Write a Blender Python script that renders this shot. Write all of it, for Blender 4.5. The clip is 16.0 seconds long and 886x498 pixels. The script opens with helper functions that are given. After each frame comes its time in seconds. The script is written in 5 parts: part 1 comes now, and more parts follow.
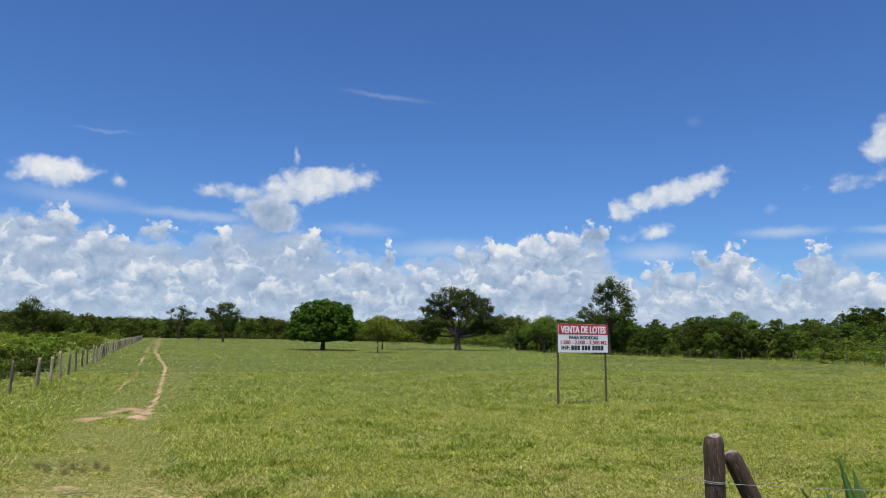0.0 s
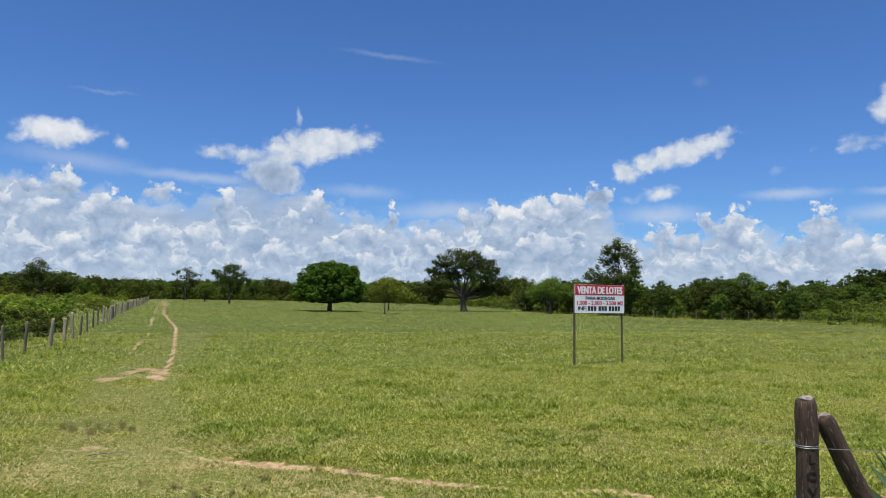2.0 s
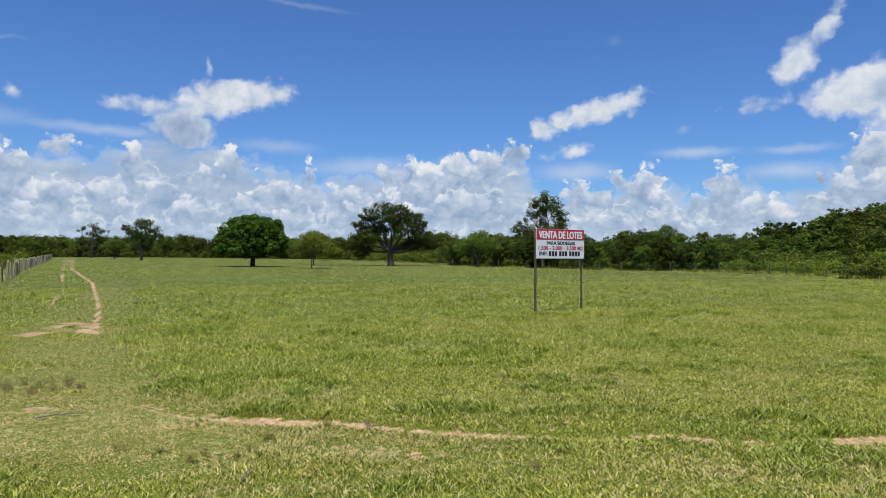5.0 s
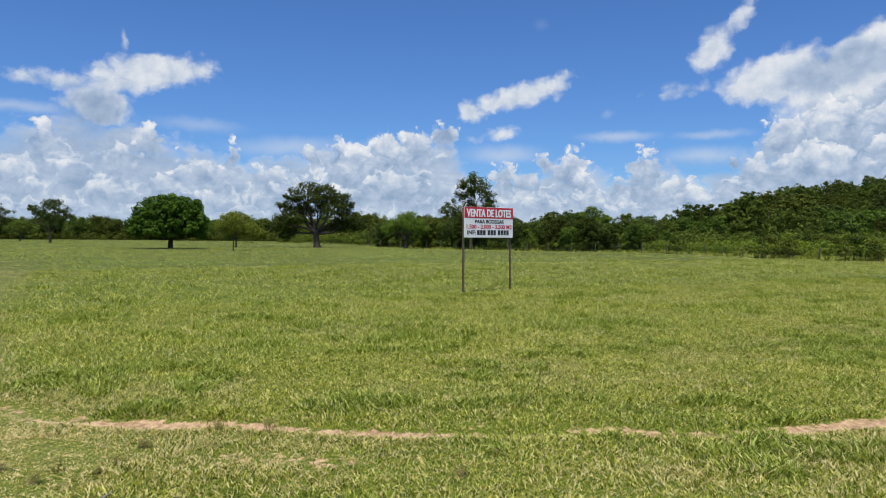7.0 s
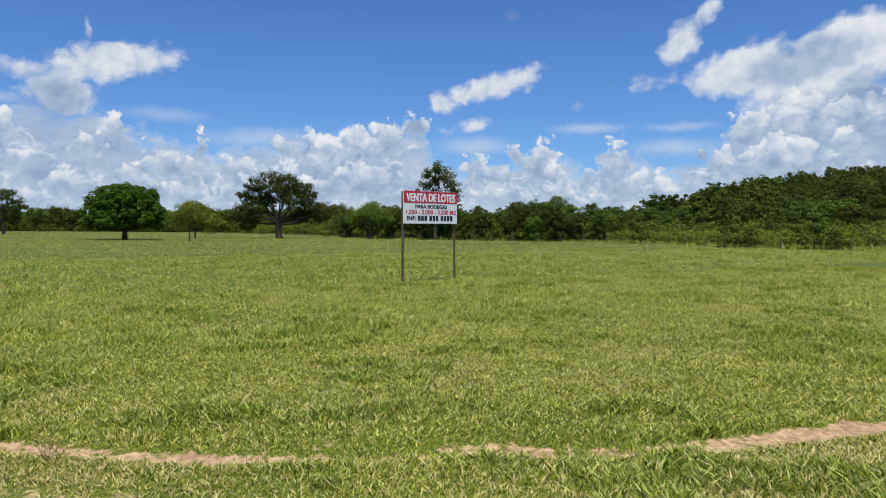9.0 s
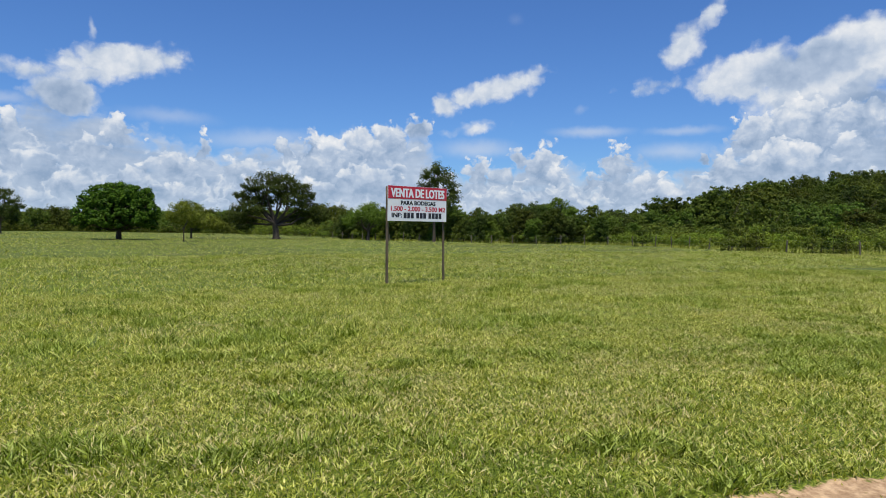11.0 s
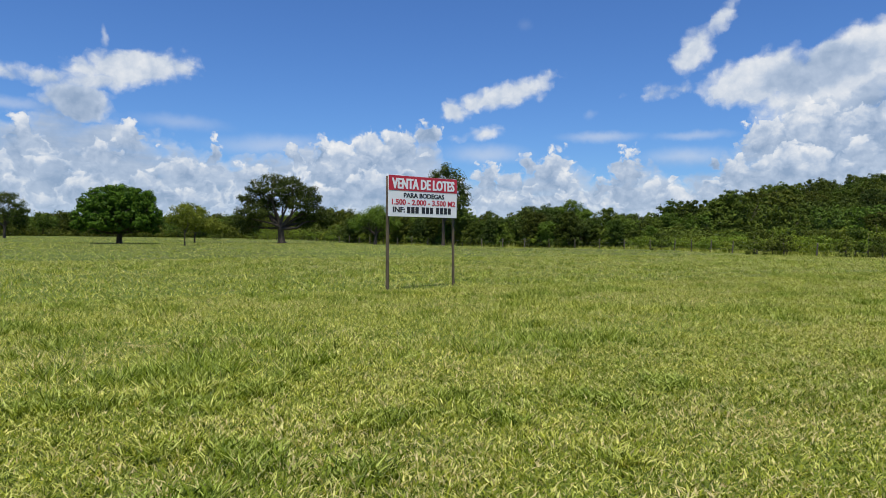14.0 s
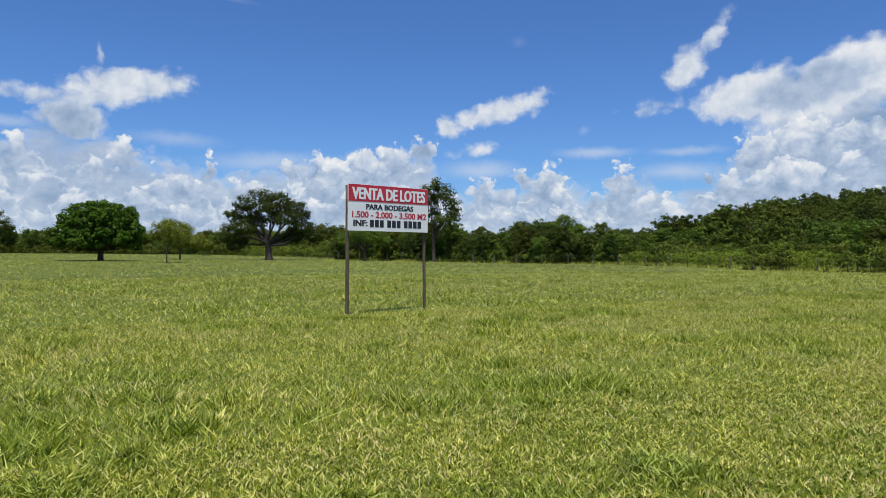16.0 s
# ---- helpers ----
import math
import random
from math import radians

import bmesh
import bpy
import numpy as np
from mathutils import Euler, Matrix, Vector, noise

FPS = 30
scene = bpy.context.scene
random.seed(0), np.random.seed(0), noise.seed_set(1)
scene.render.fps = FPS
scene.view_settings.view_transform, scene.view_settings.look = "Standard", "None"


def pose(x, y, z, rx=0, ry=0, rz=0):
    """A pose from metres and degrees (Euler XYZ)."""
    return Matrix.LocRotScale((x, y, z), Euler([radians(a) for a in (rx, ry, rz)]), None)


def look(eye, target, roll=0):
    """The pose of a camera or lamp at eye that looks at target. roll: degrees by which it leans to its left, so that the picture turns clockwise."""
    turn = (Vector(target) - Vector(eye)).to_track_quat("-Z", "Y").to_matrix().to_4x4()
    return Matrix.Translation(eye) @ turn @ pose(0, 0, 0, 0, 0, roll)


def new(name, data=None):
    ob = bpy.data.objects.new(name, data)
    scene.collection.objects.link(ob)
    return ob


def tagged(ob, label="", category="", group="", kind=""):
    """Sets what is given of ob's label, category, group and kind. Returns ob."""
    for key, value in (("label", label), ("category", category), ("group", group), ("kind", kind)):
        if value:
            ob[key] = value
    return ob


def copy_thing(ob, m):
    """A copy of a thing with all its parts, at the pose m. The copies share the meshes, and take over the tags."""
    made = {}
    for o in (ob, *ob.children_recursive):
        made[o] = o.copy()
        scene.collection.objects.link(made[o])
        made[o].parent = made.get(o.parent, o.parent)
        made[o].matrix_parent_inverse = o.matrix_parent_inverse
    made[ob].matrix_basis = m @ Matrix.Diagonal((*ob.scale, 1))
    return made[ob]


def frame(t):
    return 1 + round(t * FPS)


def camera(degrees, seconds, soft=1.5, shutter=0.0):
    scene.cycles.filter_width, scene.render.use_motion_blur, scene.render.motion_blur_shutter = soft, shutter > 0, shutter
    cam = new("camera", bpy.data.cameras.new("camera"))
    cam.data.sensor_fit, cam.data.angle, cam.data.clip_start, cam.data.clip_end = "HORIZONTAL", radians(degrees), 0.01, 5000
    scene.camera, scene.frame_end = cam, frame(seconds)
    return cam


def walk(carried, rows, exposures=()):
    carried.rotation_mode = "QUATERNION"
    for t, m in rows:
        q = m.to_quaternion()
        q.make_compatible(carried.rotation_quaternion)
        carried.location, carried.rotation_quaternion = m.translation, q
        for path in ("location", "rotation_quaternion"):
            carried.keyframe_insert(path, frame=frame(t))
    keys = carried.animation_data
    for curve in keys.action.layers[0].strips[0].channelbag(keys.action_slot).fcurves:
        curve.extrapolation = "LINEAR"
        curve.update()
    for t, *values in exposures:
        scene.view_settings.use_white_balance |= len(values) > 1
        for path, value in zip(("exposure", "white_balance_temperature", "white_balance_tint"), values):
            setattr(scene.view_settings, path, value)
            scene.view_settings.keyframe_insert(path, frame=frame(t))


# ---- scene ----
cam = camera(64.4, 16.0, soft=0.9)
PATH = [
    (0, (0.235, 0.116, 2.435), (0.78, 2.025, 2.679), 0.8),
    (0.5, (0.257, 0.057, 2.443), (0.849, 1.953, 2.682), 0.7),
    (1, (0.298, 0.098, 2.424), (0.885, 1.999, 2.636), 0.7),
    (1.5, (0.087, 0.317, 2.407), (0.648, 2.229, 2.581), 0.7),
    (2, (-0.099, 0.563, 2.395), (0.441, 2.484, 2.531), 0.8),
    (2.5, (-0.292, 0.95, 2.298), (0.246, 2.874, 2.401), 0.8),
    (3, (-0.556, 1.256, 2.243), (-0.002, 3.176, 2.324), 0.9),
    (3.5, (-0.813, 1.51, 2.22), (-0.222, 3.42, 2.282), 0.8),
    (4, (-0.932, 1.819, 2.151), (-0.291, 3.713, 2.195), 0.7),
    (4.2, (-0.954, 1.924, 2.112), (-0.291, 3.81, 2.151), 0.6),
    (6.3, (-0.71, 3.051, 1.948), (0.186, 4.839, 1.925), 0.4),
    (6.5, (-0.648, 3.145, 1.94), (0.262, 4.926, 1.914), 0.4),
    (7, (-0.365, 3.3, 1.911), (0.578, 5.063, 1.875), 0.3),
    (7.5, (-0.01, 3.465, 1.871), (0.959, 5.214, 1.827), 0.2),
    (8, (0.361, 3.662, 1.837), (1.349, 5.4, 1.786), 0.2),
    (8.5, (0.831, 3.854, 1.807), (1.834, 5.584, 1.751), 0.2),
    (9, (1.259, 4.074, 1.74), (2.272, 5.797, 1.68), 0.2),
    (9.2, (1.402, 4.18, 1.736), (2.418, 5.902, 1.672), 0.3),
    (11.3, (2.579, 5.418, 1.593), (3.584, 7.146, 1.545), 0.6),
    (11.5, (2.683, 5.602, 1.591), (3.682, 7.334, 1.545), 0.5),
    (12, (2.807, 6.027, 1.554), (3.802, 7.761, 1.512), 0.5),
    (12.5, (3.028, 6.459, 1.513), (4.02, 8.195, 1.475), 0.5),
    (13, (3.349, 6.92, 1.472), (4.338, 8.658, 1.435), 0.5),
    (13.5, (3.583, 7.372, 1.436), (4.569, 9.112, 1.4), 0.5),
    (14, (3.931, 7.786, 1.395), (4.916, 9.526, 1.357), 0.5),
    (14.5, (4.261, 8.189, 1.388), (5.246, 9.929, 1.351), 0.4),
    (15, (4.666, 8.571, 1.396), (5.654, 10.31, 1.37), 0.4),
    (15.5, (5.106, 8.943, 1.436), (6.099, 10.68, 1.425), 0.3),
    (16, (5.512, 9.315, 1.419), (6.509, 11.049, 1.426), 0.3),
]
walk(cam, [(t, look(eye, target, roll)) for t, eye, target, roll in PATH])

# ---- light ----
SUN_FROM = Vector((-0.18, -0.29, 1.0)).normalized()
SKY_STRENGTH, SUN_STRENGTH = 0.096, 5.0

sun_data = bpy.data.lights.new("sun", "SUN")
sun_data.energy, sun_data.angle, sun_data.color = SUN_STRENGTH, radians(0.53), (1.0, 0.96, 0.89)
new("sun", sun_data).matrix_world = look(SUN_FROM * 50, (0, 0, 0))


class Nodes:
    """Short hand for one node tree."""

    def __init__(self, tree):
        self.tree = tree
        tree.nodes.clear()

    def node(self, kind, **values):
        n = self.tree.nodes.new(kind)
        for key, value in values.items():
            setattr(n, key, value)
        return n

    def put(self, socket, value):
        if isinstance(value, bpy.types.NodeSocket):
            self.tree.links.new(value, socket)
        elif value is not None:
            socket.default_value = value

    def math(self, op, *args, clamp=False):
        n = self.node("ShaderNodeMath", operation=op, use_clamp=clamp)
        for socket, value in zip(n.inputs, args):
            self.put(socket, value)
        return n.outputs[0]

    def ramp(self, value, lo, hi, a=0.0, b=1.0, smooth=True):
        n = self.node("ShaderNodeMapRange", interpolation_type="SMOOTHSTEP" if smooth else "LINEAR", clamp=True)
        for socket, v in zip(n.inputs, (value, lo, hi, a, b)):
            self.put(socket, v)
        return n.outputs[0]

    def mix(self, fac, a, b, blend="MIX"):
        n = self.node("ShaderNodeMix", data_type="RGBA", blend_type=blend)
        for socket, v in ((n.inputs[0], fac), (n.inputs[6], a), (n.inputs[7], b)):
            self.put(socket, v if isinstance(v, (bpy.types.NodeSocket, float, int)) else (*v, 1))
        return n.outputs[2]

    def noise(self, vector, scale, detail=4.0, rough=0.55, dims="3D", distort=0.0):
        n = self.node("ShaderNodeTexNoise", noise_dimensions=dims)
        self.put(n.inputs["Vector"], vector)
        n.inputs["Scale"].default_value, n.inputs["Detail"].default_value = scale, detail
        n.inputs["Roughness"].default_value, n.inputs["Distortion"].default_value = rough, distort
        return n.outputs[0]

    def voronoi(self, vector, scale, detail=2.0, rough=0.5):
        n = self.node("ShaderNodeTexVoronoi", voronoi_dimensions="2D", feature="SMOOTH_F1")
        self.put(n.inputs["Vector"], vector)
        n.inputs["Scale"].default_value, n.inputs["Detail"].default_value = scale, detail
        n.inputs["Roughness"].default_value, n.inputs["Smoothness"].default_value = rough, 0.3
        return n.outputs["Distance"]

    def xyz(self, x, y, z=0.0):
        n = self.node("ShaderNodeCombineXYZ")
        for socket, v in zip(n.inputs, (x, y, z)):
            self.put(socket, v)
        return n.outputs[0]


# height of the hazy bank above the horizon, in degrees, by bearing
BANK = [(-20, 9.4), (-13, 9.2), (-10, 8.0), (-6, 8.2), (-1.5, 8.9), (0.5, 9.6), (5, 8.9), (7.5, 7.7), (10, 7.2), (13, 6.9), (17, 7.4), (20, 8.3),
        (24, 8.6), (28, 8.4), (30.5, 6.4), (33, 5.4), (36, 5.9), (39, 6.6), (42, 5.6), (45, 6.7), (48, 5.5), (51, 6.6), (54, 9.4), (58, 11.2), (65, 12.0)]
# cumulus heads: bearing, elevation of the base, half width, height (degrees)
HEAPS_WEST = [(-15.0, 7.2, 1.0, 1.8), (-12.8, 7.5, 1.5, 2.1), (-14.4, 5.5, 2.1, 1.8), (-9.9, 5.8, 2.4, 2.0), (-12.5, 3.2, 1.4, 1.4), (-15.6, 3.0, 1.4, 1.6), (-10.0, 7.3, 0.6, 0.8),
              (-9.5, 2.3, 1.9, 1.0), (-6.3, 7.6, 1.6, 1.0), (-6.5, 4.1, 1.5, 1.6), (-3.7, 4.1, 1.7, 1.4), (-1.4, 7.2, 1.3, 1.5), (-17.5, 5.5, 2.0, 2.4)]
HEAPS_NORTH = [(-1.3, 6.7, 1.4, 1.9), (5.4, 7.0, 1.5, 2.0), (3.7, 5.4, 1.7, 1.8), (-1.0, 4.4, 1.4, 1.2), (9.3, 4.6, 2.0, 1.7), (11.5, 6.2, 0.9, 2.1), (6.5, 3.5, 1.8, 1.5),
               (2.1, 2.9, 1.8, 1.6), (9.7, 2.5, 2.0, 1.3), (0.0, 2.0, 1.7, 1.0), (14.3, 4.5, 2.1, 1.5), (17.5, 6.3, 1.1, 1.3), (16.0, 3.2, 2.4, 1.5)]
HEAPS_MIDDLE = [(19.9, 6.2, 1.6, 2.3), (21.2, 5.1, 2.7, 2.8), (23.5, 6.1, 2.3, 2.5), (25.8, 7.0, 2.3, 2.1), (28.1, 8.1, 1.6, 1.5), (24.0, 3.8, 3.2, 1.9), (19.9, 3.1, 2.2, 1.3),
                (33.1, 4.5, 1.5, 2.0), (34.7, 4.4, 1.6, 1.2), (36.3, 5.8, 1.1, 1.4), (38.3, 5.2, 1.8, 2.5), (39.2, 4.3, 1.1, 1.7)]
HEAPS_EAST = [(42.1, 3.8, 0.9, 1.9), (39.9, 2.7, 2.2, 1.4), (43.9, 5.1, 1.5, 2.5), (44.9, 5.7, 0.6, 2.3), (46.0, 3.3, 1.7, 1.6), (42.6, 1.8, 2.2, 1.3), (47.7, 2.6, 1.9, 1.8),
              (35.4, 2.5, 2.7, 1.2), (50.5, 5.6, 0.6, 1.0), (54.1, 7.1, 2.1, 2.4), (57.0, 7.2, 2.8, 3.2), (56.0, 4.8, 3.9, 2.5), (60.2, 5.4, 1.5, 2.5), (52.1, 4.9, 1.6, 1.8),
              (59.5, 8.1, 2.0, 1.6), (61.6, 7.9, 2.0, 2.4), (50.6, 3.3, 2.0, 1.4)]
# single clouds: bearing, elevation, half width, half height, tilt (degrees)
CLOUDS = [(-13.6, 11.3, 2.9, 1.1, 4), (-9.3, 11.0, 0.5, 0.6, 40), (5.9, 12.1, 4.6, 1.35, 7), (3.2, 11.6, 2.6, 0.9, 10), (-0.7, 10.9, 3.3, 0.65, -4), (2.1, 9.4, 2.5, 1.7, 0),
          (34.3, 11.2, 4.7, 1.05, 16), (30.2, 10.1, 0.9, 1.1, 30), (32.6, 8.2, 2.2, 0.5, 8), (49.0, 14.0, 1.9, 1.3, 45),
          (50.8, 16.2, 1.9, 0.65, 52), (53.6, 11.6, 4.4, 1.9, 12), (60.0, 12.2, 4.6, 2.6, 14), (66.5, 12.5, 5.0, 3.5, 0), (46.9, 11.2, 2.0, 0.5, 5), (2.9, 10.9, 3.0, 1.0, 4), (0.6, 10.9, 2.4, 0.6, 0), (57.5, 9.9, 4.6, 2.0, 6)]
# thin veils, and grey shaded parts
VEILS = [(3.8, 14.0, 0.3, 0.9, 3, 0.55), (11.0, 19.1, 3.6, 0.22, -5, 0.16), (36.0, 16.6, 0.6, 0.5, 0, 0.08), (-10.5, 14.6, 1.6, 0.12, 2, 0.15), (42.0, 7.9, 3.5, 0.5, 0, 0.5),
         (-12.0, 9.5, 6.0, 0.9, -4, 0.28), (-3.0, 8.9, 8.0, 0.5, -2, 0.4), (41.3, 9.6, 0.5, 0.35, 0, 0.2), (49.0, 7.8, 3.0, 0.4, 0, 0.4), (16.0, 7.0, 6.0, 1.0, 2, 0.45), (33.0, 6.6, 4.0, 1.0, 0, 0.5), (48.5, 6.2, 4.0, 0.9, 0, 0.5), (9.0, 8.4, 4.0, 0.7, -3, 0.3)]
GREYS = [(57.5, 12.0, 4.5, 1.5, 12), (-0.9, 10.6, 3.2, 0.7, -4), (1.8, 9.2, 2.8, 1.4, 0), (46.9, 11.1, 2.2, 0.6, 5), (49.6, 5.3, 1.6, 0.8, 0), (61.5, 9.3, 1.8, 0.7, 0), (56.5, 11.2, 1.7, 1.0, 30), (47.0, 5.6, 2.0, 0.5, 0)]


def shape_group(name, given, made):
    """An empty node group with float sockets: its shorthand, its inputs by name and its output node."""
    tree = bpy.data.node_groups.new(name, "ShaderNodeTree")
    for n in given:
        tree.interface.new_socket(n, in_out="INPUT", socket_type="NodeSocketFloat")
    for n in made:
        tree.interface.new_socket(n, in_out="OUTPUT", socket_type="NodeSocketFloat")
    h = Nodes(tree)
    first, last = h.node("NodeGroupInput"), h.node("NodeGroupOutput")
    return h, {n: first.outputs[n] for n in given}, last


def ellipse_group():
    """How far inside a tilted ellipse a bearing lies, in degrees."""
    h, i, last = shape_group("cloud_ellipse", ("x", "y", "u0", "v0", "half_width", "half_height", "turn"), ("inside",))
    k, s = h.math("COSINE", i["turn"]), h.math("SINE", i["turn"])
    dx, dy = h.math("SUBTRACT", i["x"], i["u0"]), h.math("SUBTRACT", i["y"], i["v0"])
    u = h.math("DIVIDE", h.math("ADD", h.math("MULTIPLY", dx, k), h.math("MULTIPLY", dy, s)), i["half_width"])
    v = h.math("DIVIDE", h.math("SUBTRACT", h.math("MULTIPLY", dy, k), h.math("MULTIPLY", dx, s)), i["half_height"])
    r = h.math("SQRT", h.math("ADD", h.math("MULTIPLY", u, u), h.math("MULTIPLY", v, v)))
    h.put(last.inputs[0], h.math("MULTIPLY", h.math("SUBTRACT", 1.0, r), i["half_height"]))
    return h.tree


def heap_group():
    """One cumulus head with a soft grey base, laid over what is behind it."""
    h, i, last = shape_group("cumulus_head", ("x", "y", "puff", "relief", "light", "density", "bearing", "base", "wide", "high"), ("light", "density"))
    u = h.math("DIVIDE", h.math("SUBTRACT", i["x"], i["bearing"]), i["wide"])
    v = h.math("DIVIDE", h.math("SUBTRACT", i["y"], i["base"]), i["high"])
    down = h.math("MAXIMUM", v, h.math("MULTIPLY", v, -0.75))
    r = h.math("SQRT", h.math("ADD", h.math("MULTIPLY", u, u), h.math("MULTIPLY", down, down)))
    amount = h.math("MINIMUM", 1.0, h.math("ADD", 0.45, h.math("MULTIPLY", i["high"], 0.3)))
    f = h.math("ADD", h.math("MULTIPLY", h.math("SUBTRACT", 1.0, r), h.math("MINIMUM", i["wide"], i["high"])), h.math("MULTIPLY", i["puff"], amount))
    mask = h.math("MULTIPLY", h.ramp(f, -0.07, 0.34), h.ramp(v, -1.35, -0.1))
    shade = h.math("ADD", h.ramp(h.math("ADD", v, h.math("MULTIPLY", i["puff"], 0.35)), -0.45, 0.8, 0.38, 0.92), i["relief"])
    h.put(last.inputs[0], h.math("ADD", i["light"], h.math("MULTIPLY", mask, h.math("SUBTRACT", shade, i["light"]))))
    h.put(last.inputs[1], h.math("MAXIMUM", i["density"], h.math("MULTIPLY", mask, 0.96)))
    return h.tree


def make_world():
    world = bpy.data.worlds.new("sky")
    scene.world = world
    world.use_nodes = True
    g = Nodes(world.node_tree)
    xyz = g.node("ShaderNodeSeparateXYZ")
    g.put(xyz.inputs[0], g.node("ShaderNodeTexCoord").outputs["Generated"])
    az = g.math("MULTIPLY", g.math("ARCTAN2", xyz.outputs[0], xyz.outputs[1]), 57.29578)
    el = g.math("MULTIPLY", g.math("ARCSINE", xyz.outputs[2]), 57.29578)
    flat = g.xyz(az, el)
    # edges are pushed about by soft noise
    warp_a = g.math("MULTIPLY", g.math("SUBTRACT", g.noise(flat, 0.6, 5, 0.6, "2D"), 0.5), 1.5)
    warp_b = g.math("MULTIPLY", g.math("SUBTRACT", g.noise(g.xyz(g.math("ADD", az, 71.0), el), 0.65, 5, 0.6, "2D"), 0.5), 1.1)
    waz, wel = g.math("ADD", az, warp_a), g.math("ADD", el, warp_b)

    def billow(shift, scale, detail=2.0):
        """Round heads, 0 to 1."""
        p = g.xyz(g.math("ADD", waz, shift), g.math("MULTIPLY", wel, 1.25))
        return g.math("SUBTRACT", 1.0, g.voronoi(p, scale, detail, 0.55))

    saz = g.math("ADD", az, g.math("MULTIPLY", warp_a, 0.55))
    sel = g.math("ADD", el, g.math("MULTIPLY", warp_b, 0.5))

    oval, head = ellipse_group(), heap_group()

    def ellipse(c):
        n = g.node("ShaderNodeGroup", node_tree=oval)
        for socket, value in zip(n.inputs, (saz, sel, *c[:4], radians(c[4]))):
            g.put(socket, value)
        return n.outputs[0]

    curve = g.node("ShaderNodeFloatCurve")
    line = curve.mapping.curves[0]
    for i, (a, h) in enumerate(BANK):
        at = ((a + 20) / 85, h / 12)
        if i < 2:
            line.points[0 if i == 0 else 1].location = at
        else:
            line.points.new(*at)
    curve.mapping.update()
    g.put(curve.inputs["Value"], g.math("DIVIDE", g.math("ADD", waz, 20.0), 85.0, clamp=True))
    top = g.math("MULTIPLY", curve.outputs[0], 12.0)
    single = None
    for c in CLOUDS:
        f = ellipse(c)
        single = f if single is None else g.math("MAXIMUM", single, f)
    grey = None
    for c in GREYS:
        f = ellipse(c)
        grey = f if grey is None else g.math("MAXIMUM", grey, f)
    curl = g.math("SUBTRACT", billow(13.0, 0.8, 2.0), 0.6)
    fine = g.math("SUBTRACT", g.noise(flat, 0.9, 4, 0.5, "2D"), 0.5)
    broad = g.math("SUBTRACT", g.noise(flat, 0.22, 3, 0.5, "2D"), 0.5)
    # thin veils, then the single clouds, then bank behind bank of cumulus, the nearest highest
    dens, light = 0.0, 0.75
    for v in VEILS:
        dens = g.math("MAXIMUM", dens, g.ramp(ellipse(v), -0.1, v[3], 0.0, v[5]))
    lone = g.math("ADD", g.math("ADD", single, 0.12), g.math("MULTIPLY", g.math("SUBTRACT", billow(3.0, 0.5), 0.6), 0.55))
    lone = g.math("ADD", lone, g.math("MULTIPLY", fine, 0.45))
    dens = g.math("MAXIMUM", dens, g.math("MULTIPLY", g.ramp(lone, -0.25, 0.55), 0.96))
    lone_light = g.math("ADD", 0.80, g.math("ADD", g.math("MULTIPLY", curl, 0.18), g.math("ADD", g.math("MULTIPLY", fine, 0.35), g.math("MULTIPLY", broad, 0.5))))
    light = g.ramp(single, -0.6, 0.0, 0.70, lone_light)
    # the hazy grey bank, with flat streaks
    streak = g.math("SUBTRACT", g.noise(g.xyz(g.math("MULTIPLY", az, 0.16), el), 1.1, 4, 0.55, "2D"), 0.5)
    depth = g.math("ADD", g.math("SUBTRACT", top, sel), g.math("ADD", g.math("MULTIPLY", g.math("SUBTRACT", billow(37.0, 0.45), 0.6), 1.6), g.math("MULTIPLY", fine, 0.6)))
    mask = g.math("MULTIPLY", g.ramp(depth, -0.2, 1.5), g.ramp(g.math("ADD", g.math("MULTIPLY", broad, 1.2), g.math("ADD", streak, g.math("MULTIPLY", depth, 0.10))), -0.45, 0.25, 0.5, 0.94))
    shade = g.math("ADD", 0.40, g.math("ADD", g.math("MULTIPLY", broad, 0.7), g.math("ADD", g.math("MULTIPLY", streak, 0.55), g.math("MULTIPLY", curl, 0.16))))
    light = g.math("ADD", light, g.math("MULTIPLY", mask, g.math("SUBTRACT", shade, light)))
    dens = g.math("MAXIMUM", dens, mask)
    # rows of further cumulus, the nearest highest
    for k, (crest, high, scale, amount, shift) in enumerate(((6.4, 1.3, 0.36, 2.6, 37.0), (5.0, 1.1, 0.46, 2.5, 59.0), (3.6, 0.9, 0.60, 2.3, 83.0), (2.3, 0.7, 0.8, 2.1, 101.0))):
        sway = g.math("MULTIPLY", g.math("SUBTRACT", g.noise(g.xyz(g.math("ADD", az, shift * 3.1), 0.0), 0.16, 2, 0.5, "2D"), 0.5), 5.0 * high)
        level = g.math("MINIMUM", g.math("ADD", crest, sway), g.math("SUBTRACT", top, 0.9))
        f = g.math("ADD", g.math("DIVIDE", g.math("SUBTRACT", level, wel), high), g.math("MULTIPLY", g.math("SUBTRACT", billow(shift, scale), 0.62), amount))
        f = g.math("ADD", f, g.math("MULTIPLY", fine, 0.6))
        patch = g.noise(g.xyz(g.math("ADD", az, shift * 7.7), el), 0.30, 3, 0.5, "2D")
        mask = g.math("MULTIPLY", g.ramp(f, -0.10, 0.40), g.math("MULTIPLY", g.ramp(patch, 0.38, 0.54, 0.10, 1.0), g.ramp(f, 2.0, 3.6, 1.0, 0.3)))
